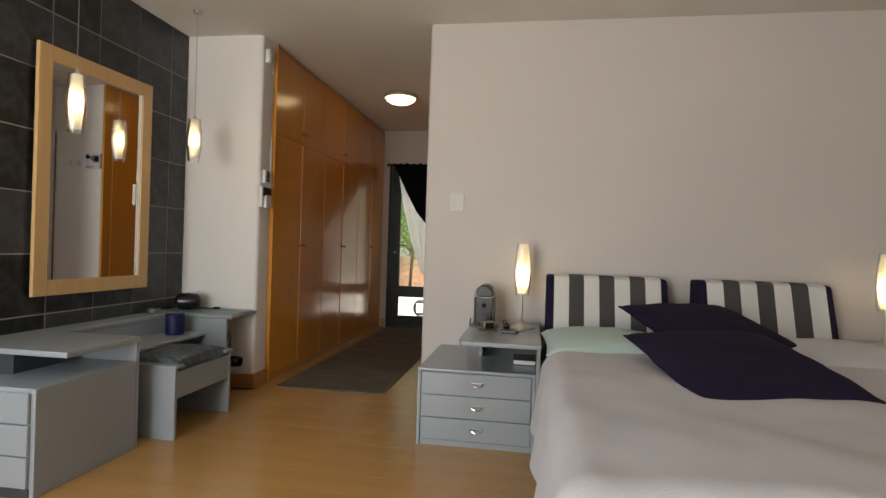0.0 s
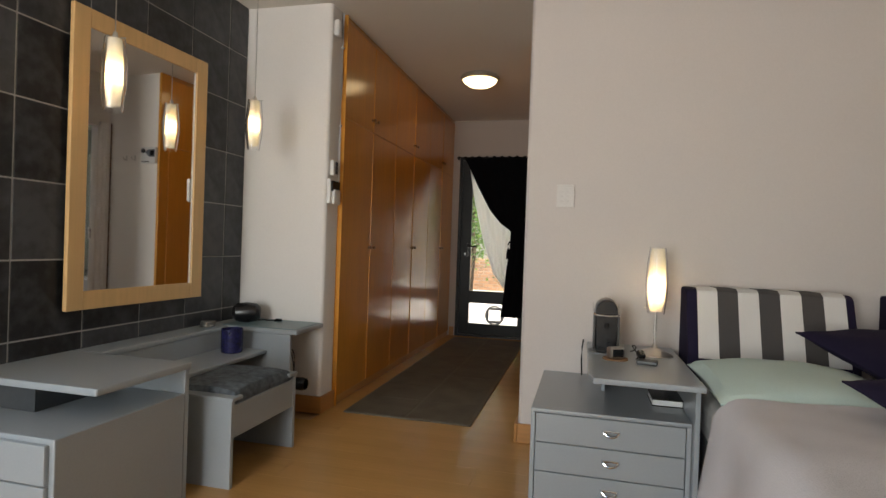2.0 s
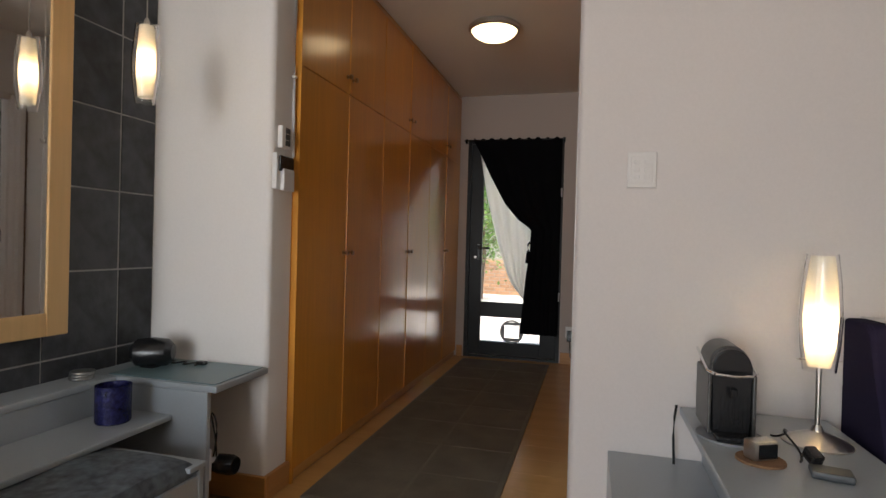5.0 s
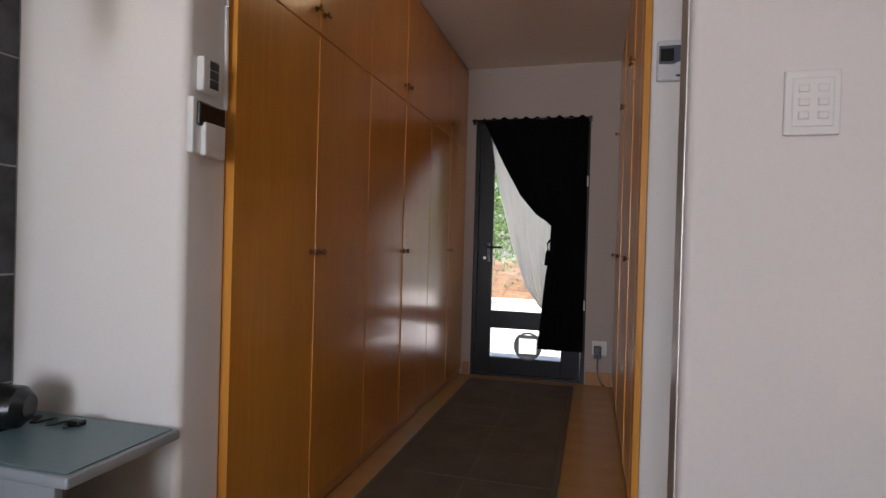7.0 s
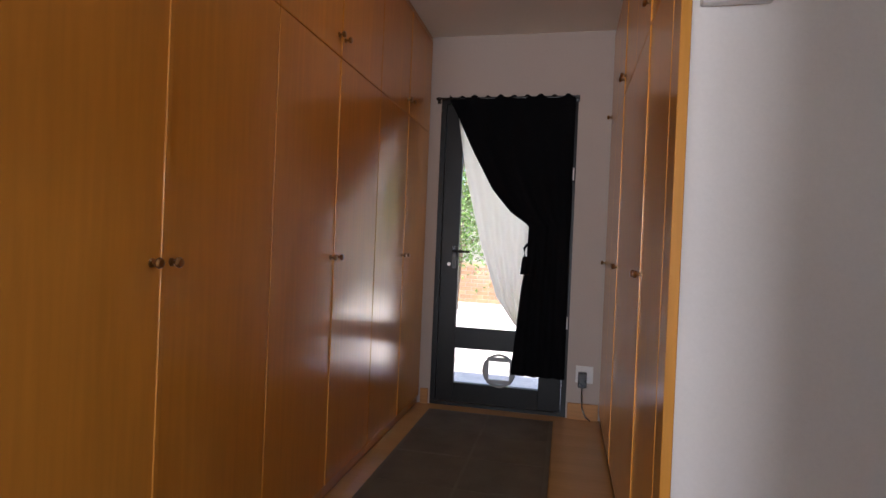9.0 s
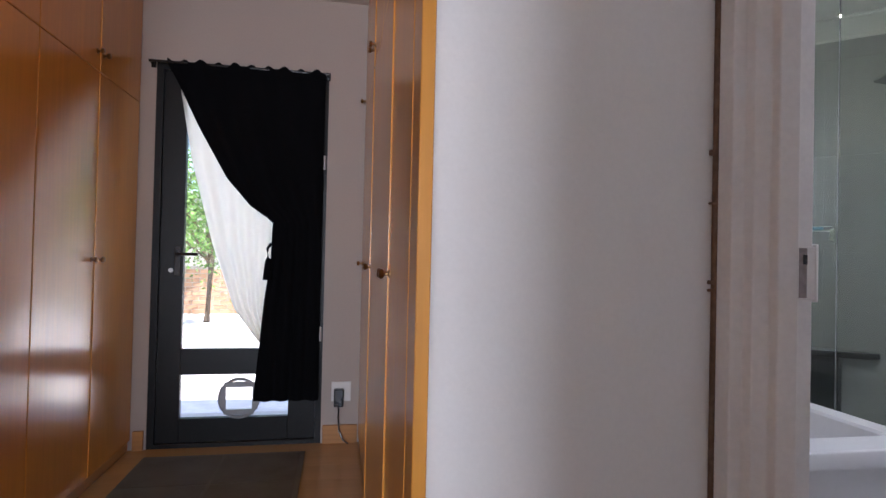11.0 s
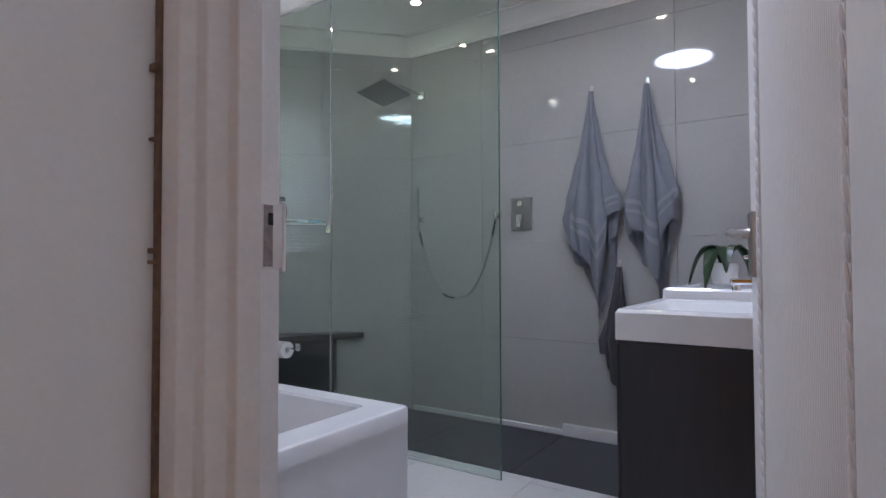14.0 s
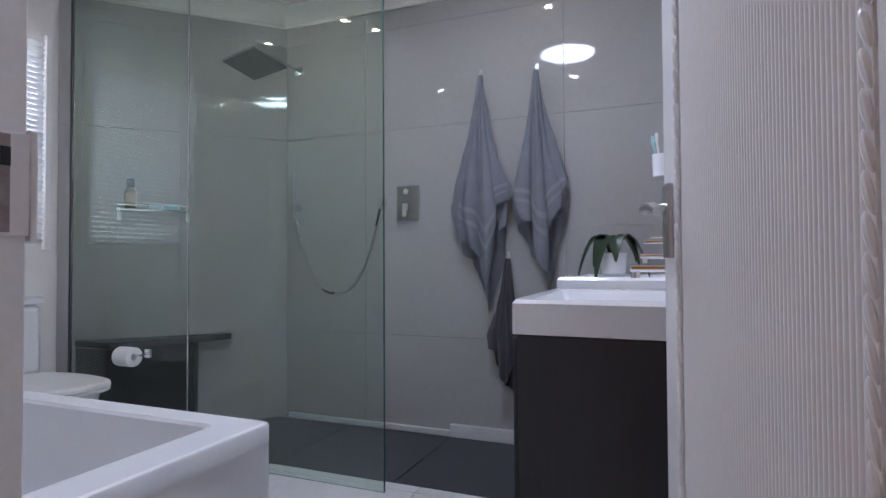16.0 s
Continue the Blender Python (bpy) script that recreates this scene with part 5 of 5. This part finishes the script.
# towels
def towel(y, ztop, zbot, half, material, label, seed, x=3.15, twist=0.0):
    t = thing("towel", label, "towel", (x - 0.07, y, zbot), "towels on wall hooks")
    n, m = 96, 60
    bm = bmesh.new()
    rings = []
    for j in range(m + 1):
        f = j / m
        ring = []
        for i in range(n):
            a = 2 * math.pi * i / n
            c, s = math.cos(a), math.sin(a)
            hang = ztop - zbot
            side = (c + 0.3) / 1.3 if c > -0.3 else (-0.3 - c) / 0.7
            corner = 1.0 - (0.28 if c > -0.3 else 0.36) * side ** 1.15 - (0.10 if s > 0.1 else 0.0) - 0.03 * math.sin(5 * a + seed)
            w = 0.014 + half * min(1, f / 0.74) ** 1.05 * (1 if f < 0.74 else 1 - 0.55 * (f - 0.74))
            d = 0.014 + 0.046 * min(1, f * 1.6) ** 0.8
            fold = 1 + (0.24 * math.sin(6 * a + seed + 1.8 * f) + 0.15 * math.sin(11 * a + seed * 3 - 2 * f)) * min(1, f * 2.5)
            yy = y + w * c * fold + twist * f
            groove = 0.016 * math.sin(9 * a + 2.2 * seed + 0.8 * f) * min(1, f * 3)
            xx = x - 0.012 - d - (d * fold * 0.9 + groove) * s
            zz = ztop - hang * f * (1 - (1 - corner) * f)
            ring.append(bm.verts.new((min(xx, x - 0.004), yy + 0.006 * noise.noise(Vector((c * 3, f * 8, seed))), zz)))
        rings.append(ring)
    for a, b in zip(rings, rings[1:]):
        for k in range(n):
            bm.faces.new((a[k], a[(k + 1) % n], b[(k + 1) % n], b[k]))
    bm.faces.new(rings[0][::-1])
    spots = [[v.co.copy() for v in ring] for ring in rings]
    cloth = part("cloth", bm, material, t)
    band = bmesh.new()
    for f0 in (0.70, 0.78):
        rows = [[band.verts.new(q + Vector((-0.0035, 0, 0))) for q in spots[round(m * f0) + r][6:44]] for r in range(3)]
        for a, b in zip(rows, rows[1:]):
            for k in range(len(a) - 1):
                band.faces.new((a[k], a[k + 1], b[k + 1], b[k]))
    part("border", band, TOWEL_B if material == TOWEL else TOWEL_D, cloth, "flat woven border")
    hk = thing("towel_hook", "small steel towel hook on the tiles", "hook", (x - 0.01, y, ztop - 0.01), "towel hooks")
    part("plate", box(x - 0.008, x - 0.0005, y - 0.009, y + 0.009, ztop - 0.012, ztop + 0.04, 0.002), STEEL, hk)
    part("prong", tube([(x - 0.006, y, ztop - 0.004), (x - 0.03, y, ztop - 0.006), (x - 0.034, y, ztop + 0.012)], 0.005, 8), STEEL, hk)


towel(5.405, 2.02, 0.735, 0.122, TOWEL, "grey-blue bath towel hanging in folds from a hook", 1.0, twist=-0.02)
towel(5.09, 2.01, 0.83, 0.110, TOWEL, "grey-blue bath towel hanging from a hook", 2.6, twist=-0.03)
towel(5.255, 1.0, 0.25, 0.062, TOWEL_D, "dark grey hand towel hanging from a low hook", 4.1)


# vanities
def vanity(x0, x1, ztop):
    v = thing("vanity", "dark wenge vanity with a thick white basin", "vanity", ((x0 + x1) / 2, 4.53, 0), "bathroom vanities")
    part("cabinet", box(x0 + 0.006, x1 - 0.006, 4.252, 4.794, 0.03, ztop - 0.088, 0.003), WENGE, v, "dark wenge cabinet")
    part("plinth", box(x0 + 0.02, x1 - 0.02, 4.26, 4.74, 0.0, 0.03), BLACK, v)
    for k in range(2):
        w = (x1 - x0 - 0.012) / 2
        part("door", box(x0 + 0.007 + k * w, x0 + 0.005 + (k + 1) * w, 4.7945, 4.803, 0.05, ztop - 0.095, 0.002), WENGE, v)
    # basin: outer block with a sunk bowl
    bm = bmesh.new()
    def ring(a, b, c, d, z, r):
        pts = []
        for cx, cy, a0 in ((b - r, d - r, 0), (a + r, d - r, 90), (a + r, c + r, 180), (b - r, c + r, 270)):
            for k in range(5):
                an = radians(a0 + 90 * k / 4)
                pts.append(bm.verts.new((cx + r * math.cos(an), cy + r * math.sin(an), z)))
        return pts
    y0, y1 = 4.252, 4.806
    rs = [ring(x0, x1, y0, y1, ztop - 0.085, 0.012), ring(x0, x1, y0, y1, ztop - 0.010, 0.012), ring(x0 + 0.008, x1 - 0.008, y0 + 0.008, y1 - 0.008, ztop, 0.012),
          ring(x0 + 0.05, x1 - 0.05, y0 + 0.14, y1 - 0.04, ztop - 0.002, 0.03), ring(x0 + 0.07, x1 - 0.07, y0 + 0.16, y1 - 0.06, ztop - 0.06, 0.05), ring(x0 + 0.12, x1 - 0.12, y0 + 0.20, y1 - 0.12, ztop - 0.07, 0.05)]
    for a, b in zip(rs, rs[1:]):
        for i in range(len(a)):
            bm.faces.new((a[i], a[(i + 1) % len(a)], b[(i + 1) % len(a)], b[i]))
    bm.faces.new(rs[0][::-1])
    bm.faces.new(rs[-1])
    part("basin", bm, CERAM, v, "thick white ceramic basin")
    cx = (x0 + x1) / 2
    tp = thing("basin_tap", "chrome single-lever basin tap", "tap", (cx, 4.36, ztop), "basin taps")
    part("body", lathe([(0, 0), (0.026, 0), (0.025, 0.006), (0.021, 0.01), (0.021, 0.10), (0.017, 0.105), (0, 0.105)], 22, (cx, 4.40, ztop - 0.001)), CHROME, tp)
    part("spout", box(cx - 0.02, cx + 0.02, 4.40, 4.545, ztop + 0.062, ztop + 0.082, 0.006), CHROME, tp)
    part("aerator", lathe([(0, 0), (0.012, 0), (0.012, 0.02), (0, 0.02)], 16, (cx, 4.53, ztop + 0.045)), CHROME, tp)
    part("lever", join(tube([(cx, 4.40, ztop + 0.10), (cx, 4.40, ztop + 0.14)], 0.011, 12), box(cx - 0.012, cx + 0.012, 4.39, 4.51, ztop + 0.138, ztop + 0.149, 0.004)), CHROME, tp)


vanity(1.518, 2.07, 0.893)
vanity(2.112, 2.70, 0.930)

# orchid
ox, oy, oz = 2.62, 4.66, 0.931
orch = thing("orchid", "orchid with dark strap leaves in a white pot", "plant", (ox, oy, oz))
part("pot", lathe([(0, 0), (0.045, 0), (0.05, 0.004), (0.058, 0.085), (0.055, 0.088), (0.05, 0.08), (0.048, 0.075), (0, 0.075)], 26, (ox, oy, oz)), CERAM, orch, "white ceramic pot")
for k, (ang, ln, drop) in enumerate(((85, 0.15, 0.12), (110, 0.13, 0.04), (250, 0.11, 0.05), (275, 0.14, 0.09), (190, 0.11, 0.03), (60, 0.10, 0.05), (300, 0.10, 0.03), (150, 0.12, 0.10))):
    def blade(u, v, ang=ang, ln=ln, drop=drop):
        r = v * ln
        w = 0.040 * math.sin(math.pi * min(0.98, 0.12 + 0.88 * v)) ** 0.7
        h = 0.075 + 0.20 * v * (1 - v) * 1.6 - drop * v ** 3
        a = radians(ang)
        s = (u - 0.5) * 2 * w
        return (ox + r * math.cos(a) - s * math.sin(a), oy + r * math.sin(a) + s * math.cos(a), oz + h + 0.012 * abs(2 * u - 1))
    part("leaf", sheet(blade, 6, 14, 0.003), ORCHID, orch)

# toothbrush shelf
sf = thing("toothbrush_holder", "white toothbrush cup on a wall bracket with brushes", "toothbrush holder", (2.35, 4.43, 1.28))
part("bracket", tube([(2.35, 4.251, 1.31), (2.35, 4.45, 1.31)], 0.008, 8), CHROME, sf)
part("cup", lathe([(0, 1.29), (0.03, 1.29), (0.033, 1.37), (0.030, 1.37), (0.027, 1.297), (0, 1.297)], 22, (2.35, 4.465, 0)), CERAM, sf)
for dx, dy, colr in ((0.012, 0.012, (0.4, 0.7, 0.7)), (-0.012, 0.005, (0.8, 0.8, 0.8))):
    tb = part("toothbrush", join(tube([(2.35 + dx * 0.4, 4.465 + dy * 0.4, 1.30), (2.35 + dx * 2, 4.47 + dy * 2, 1.42)], 0.004, 8), box(2.345 + dx * 2, 2.355 + dx * 2, 4.464 + dy * 2, 4.476 + dy * 2, 1.415, 1.445, 0.002)), mat("brush_plastic", colr, 0.3), sf)

# window with blinds
wi = thing("window_1", "small bathroom window with pale slatted blinds", "window", (1.785, 7.68, 1.10))
wi["kind"] = "structure"
part("window_frame", join(box(1.42, 1.455, 7.70, 7.75, 1.10, 2.20), box(2.115, 2.15, 7.70, 7.75, 1.10, 2.20), box(1.455, 2.115, 7.70, 7.75, 1.10, 1.135), box(1.455, 2.115, 7.70, 7.75, 2.165, 2.20)), WHITEPL, wi)
for k in range(38):
    z = 1.105 + k * 0.029
    part("slat", turned(box(1.395, 2.175, -0.0135, 0.0135, -0.0006, 0.0006), Matrix.Translation((0, 7.603, z)) @ Matrix.Rotation(radians(-52), 4, "X")), WHITEPL, wi)
solo("trim", box(1.355, 1.39, 7.590, 7.62, 1.06, 2.24, 0.004), FRAMEP, "painted window trim", "trim", "structure")
solo("trim", box(2.18, 2.215, 7.590, 7.62, 1.06, 2.24, 0.004), FRAMEP, "painted window trim", "trim", "structure")


# ceiling spots and sun tunnel
def downlight(x, y):
    d = thing("downlight", "small recessed ceiling downlight, lit", "downlight", (x, y, BCH - 0.01), "bathroom downlights")
    part("rim", lathe([(0.028, BCH - 0.001), (0.045, BCH - 0.001), (0.044, BCH - 0.006), (0.03, BCH - 0.009), (0.028, BCH - 0.001)], 26, (x, y, 0)), STEEL, d)
    part("lens", lathe([(0, BCH - 0.005), (0.028, BCH - 0.005), (0.028, BCH - 0.002), (0, BCH - 0.002)], 22, (x, y, 0)), SPOT, d, "glowing lens")


for x, y in ((2.68, 6.34), (2.58, 5.14), (1.12, 5.20), (1.21, 6.45)):
    downlight(x, y)
tn = thing("sun_tunnel", "round daylight dome in the bathroom ceiling", "skylight", (1.77, 5.15, BCH - 0.03))
part("rim", lathe([(0.205, BCH - 0.001), (0.235, BCH - 0.001), (0.232, BCH - 0.016), (0.21, BCH - 0.02), (0.205, BCH - 0.001)], 44, (1.77, 5.15, 0)), WHITEPL, tn)
part("diffuser", lathe([(0, BCH - 0.03), (0.12, BCH - 0.026), (0.205, BCH - 0.012), (0.205, BCH - 0.004), (0, BCH - 0.004)], 44, (1.77, 5.15, 0)), TUNNEL, tn, "glowing daylight diffuser")
bm_ = thing("bath_mat", "folded white bath mat beside the tub", "bath mat", (1.45, 5.6, 0))
part("cloth", sheet(lambda u, v: (1.34 + 0.30 * u, 5.45 + 0.5 * v, 0.012 + 0.008 * noise.noise(Vector((u * 4, v * 6, 2)))), 14, 20, 0.01), STRIPE_W, bm_)

# bedroom window behind the camera
wb = thing("window_2", "wide black-framed glass sliding door of the bedroom", "window", (-0.95, -1.66, 0.12))
wb["kind"] = "structure"
part("window_frame", join(box(-1.98, 0.08, -1.69, -1.63, 0.12, 0.17), box(-1.98, 0.08, -1.69, -1.63, 2.22, 2.27), *[box(a, a + 0.05, -1.69, -1.63, 0.17, 2.22) for a in (-1.98, -0.975, 0.03)]), BLACKALU, wb)

# Unseen side window, added only to give the fill lamp an opening.
wc = thing("added_side_window", "unseen black-framed side window, added to light the bedroom", "window", (-2.11, 1.322, 0.655))
wc["kind"] = "structure"
part("window_frame", join(box(-2.14, -2.08, 0.672, 1.972, 0.655, 0.70), box(-2.14, -2.08, 0.672, 1.972, 2.15, 2.195), box(-2.14, -2.08, 0.672, 0.717, 0.70, 2.15), box(-2.14, -2.08, 1.927, 1.972, 0.70, 2.15)), BLACKALU, wc)
solo("ground_side", box(-300, -2.21, -1.76, 7.56, -0.20, -0.03), PAVE, "pale ground", "ground", "structure")

# ---- outdoors ----
solo("ground", box(-300, 300, 7.56, 600, -0.20, -0.03), PAVE, "pale sunlit paving and bare ground", "ground", "structure")
solo("ground_back", box(-300, 300, -600, -1.76, -0.20, -0.03), PAVE, "pale ground", "ground", "structure")
solo("doorstep", box(-1.6, -0.1, 7.56, 8.1, -0.0295, -0.004, 0.005), PLASTER, "cement doorstep", "step", "structure")
gw = thing("garden_wall", "pale plastered garden wall", "wall", (0, 17.0, 0))
part("wall", box(-14, 10, 17.0, 17.2, -0.03, 2.3), PLASTER, gw)
part("coping", box(-14, 10, 16.96, 17.24, 2.30, 2.36, 0.01), PLASTER, gw)

planter = thing("brick_planter", "low tan brick planter wall in the garden", "garden wall", (-3.0, 14.8, -0.03))
part("core", box(-5.7, -1.31, 14.615, 14.985, -0.03, 0.80), MORTAR, planter)
brick_me = mesh_of("brick", box(-0.112, 0.112, -0.05, 0.05, -0.034, 0.034, 0.006, 1), BRICK)
for r in range(10):
    off = 0.12 if r % 2 else 0.0
    for k in range(18):
        b = new("brick", brick_me)
        b.parent = planter
        b.location = (-5.58 + off + k * 0.236 - (-3.0), 14.655 - 14.8, 0.012 + r * 0.079 + 0.03)


def tree(x, y, h, spread, seed, label, n_leaf):
    rnd = random.Random(seed)
    t = thing("tree", label, "tree", (x, y, -0.03), "garden trees")
    limbs = [tube([(x, y, -0.05), (x + 0.05, y, h * 0.25), (x - 0.03, y + 0.04, h * 0.5), (x + 0.02, y, h * 0.75)], 0.05, 10)]
    tips = []
    for k in range(16):
        a, zz = rnd.uniform(0, 6.28), rnd.uniform(0.22, 0.8) * h
        r = spread * rnd.uniform(0.45, 1.0)
        tip = Vector((x + r * math.cos(a), y + r * math.sin(a), zz + rnd.uniform(0.0, 0.30) * h))
        limbs.append(tube([(x, y, zz), ((x + tip.x) / 2, (y + tip.y) / 2, (zz + tip.z) / 2 + 0.08), tuple(tip)], 0.016, 6))
        tips += [tip, Vector((x, y, zz)).lerp(tip, 0.65)]
    part("trunk", join(*limbs), BARK, t)
    verts, faces = [], []
    for _ in range(n_leaf):
        c = rnd.choice(tips) + Vector((rnd.gauss(0, 0.26), rnd.gauss(0, 0.26), rnd.gauss(0, 0.26)))
        d = Vector((rnd.uniform(-1, 1), rnd.uniform(-1, 1), rnd.uniform(-1, 0.4))).normalized()
        s = d.cross(Vector((rnd.uniform(-1, 1), rnd.uniform(-1, 1), rnd.uniform(-1, 1)))).normalized()
        ln = rnd.uniform(0.05, 0.10)
        i = len(verts)
        verts += [tuple(c), tuple(c + d * ln * 0.5 + s * ln * 0.3), tuple(c + d * ln), tuple(c + d * ln * 0.5 - s * ln * 0.3)]
        faces.append((i, i + 1, i + 2, i + 3))
    me = bpy.data.meshes.new("crown")
    me.from_pydata([(a - x, b - y, c + 0.03) for a, b, c in verts], [], faces)
    me.materials.append(LEAF)
    cr = new("crown", me)
    cr.parent = t
    cr["kind"] = "stuff"


tree(-2.35, 13.4, 3.6, 1.5, 3, "leafy green tree in the sunny garden", 9000)
tree(-4.3, 15.8, 4.2, 1.9, 5, "leafy green tree behind the planter", 8000)
tree(-1.0, 16.0, 3.8, 1.6, 7, "leafy green tree by the garden wall", 6000)
tree(-6.5, 16.2, 4.4, 2.0, 9, "leafy green tree by the garden wall", 6000)
# Two added trees, out of view, that darken what the wardrobe doors reflect.
tree(0.7, 14.9, 3.5, 1.5, 11, "leafy green tree by the garden wall", 7000)
tree(2.9, 15.4, 3.9, 1.7, 13, "leafy green tree by the garden wall", 7000)
urn = thing("garden_pot", "pale garden pot beside the planter", "pot", (-1.05, 13.6, -0.03))
part("body", lathe([(0, 0), (0.14, 0), (0.2, 0.2), (0.22, 0.42), (0.24, 0.44), (0.2, 0.45), (0.18, 0.4), (0, 0.38)], 24, (-1.05, 13.6, -0.03)), PLASTER, urn)

# ---- pieces of walls and floors ----
def pieces(name, parent, me, spots):
    o = origin(parent)
    for p in spots:
        b = new(name, me)
        b.parent = parent
        b.location = Vector(p) - o


slate_me = mesh_of("slate_tile", box(-0.008, 0.004, -0.1592, 0.1592, -0.1552, 0.1552, 0.0018, 1), SLATE)
half_me = mesh_of("slate_tile", box(-0.008, 0.004, -0.088, 0.088, -0.1552, 0.1552, 0.0018, 1), SLATE)
rnd = random.Random(4)
zs = [0.633 - 0.317 / 2 - 0.317 + 0.317 * k for k in range(8)]
zs = [z for z in zs if 0.15 < z < 2.45]
pieces("slate_tile", wall_slate, slate_me, [(-2.013 + rnd.uniform(-0.0012, 0.0012), 3.922 - 0.1625 - 0.325 * j, z) for z in zs for j in range(16) if not (5 < j < 10 and 0.7 < z < 2.19)])
pieces("slate_tile", wall_slate, half_me, [(-2.013, 4.015, z) for z in zs])

def east_tiles(zc, half):
    """One course of wall tiles, whole and cut."""
    for yc, hw in ((5.549, 0.5993), (6.441, 0.2903), (4.5995, 0.3483)):
        me = mesh_of("wall_tile", box(-0.010, 0.0, -hw, hw, -half, half, 0.0008, 1), TILE)
        pieces("wall_tile", wall_tiled, me, [(3.16, yc, zc)])


for k in range(4):
    east_tiles(0.2495 + 0.609 * k, 0.3038)
east_tiles(2.4415, 0.0595)
ang = math.atan2(DY, DX)
tile_d = box(-0.311, 0.311, min(0, 0.010 * OUT) - 0.01, max(0, 0.010 * OUT) - 0.01, -0.3038, 0.3038, 0.0008, 1)
tile_d.transform(Matrix.Rotation(ang, 4, "Z"))
tile_dm = mesh_of("wall_tile", tile_d, TILE)
pieces("wall_tile", wall_diag, tile_dm, [tuple(DIAG @ Vector((0.312 + 0.625 * j, 0.01 if OUT > 0 else 0.01, 0.2495 + 0.609 * k))) for k in range(4) for j in range(2)])

def plank_mesh(length):
    return mesh_of("plank", box(-length / 2 + 0.0003, length / 2 - 0.0003, -0.0958, 0.0958, -0.011, 0.0, 0.0005, 1), FLOORW)


cut = {}


def planks(x0, x1, ys, step=1.28):
    """Rows of boards from x0 to x1, staggered, the end boards cut to fit."""
    for j, y in enumerate(ys):
        a = x0
        ln = [step, step * 0.66, step * 0.33][j % 3]
        while a < x1 - 0.02:
            b = min(a + ln, x1)
            key = round(b - a, 3)
            if key not in cut:
                cut[key] = plank_mesh(key)
            pieces("plank", floor, cut[key], [((a + b) / 2, y, 0)])
            a, ln = b, step


planks(-2.04, 3.60, [-1.50 + 0.192 * j for j in range(29)])
planks(-1.42, 0.44, [-1.50 + 0.192 * j for j in range(29, 36)])
planks(-1.42, -0.20, [-1.50 + 0.192 * j for j in range(36, 47)])

ft_me = mesh_of("floor_tile", box(-0.2985, 0.2985, -0.2985, 0.2985, -0.008, 0.0, 0.001, 1), BFLOOR)
pieces("floor_tile", bath_floor, ft_me, [(0.862 + 0.6 * i, 4.56 + 0.6 * j, 0) for i in range(3) for j in range(5)])
dk_me = mesh_of("shower_tile", box(-0.345, 0.345, -0.3205, 0.3205, -0.008, 0.0, 0.001, 1), DARKTILE)
pieces("shower_tile", bath_floor, dk_me, [(2.775, 5.275 + 0.645 * j, 0.0005) for j in range(-1, 4)])
st_me = mesh_of("floor_tile", box(-0.031, 0.031, -0.2985, 0.2985, -0.008, 0.0, 0.001, 1), BFLOOR)
pieces("floor_tile", bath_floor, st_me, [(2.396, 4.56 + 0.6 * j, 0) for j in range(5)])
top_d = box(-0.311, 0.311, min(0, 0.010 * OUT) - 0.01, max(0, 0.010 * OUT) - 0.01, -0.0595, 0.0595, 0.0008, 1)
top_d.transform(Matrix.Rotation(ang, 4, "Z"))
pieces("wall_tile", wall_diag, mesh_of("wall_tile", top_d, TILE), [tuple(DIAG @ Vector((0.312 + 0.625 * j, 0.01, 2.4415))) for j in range(2)])
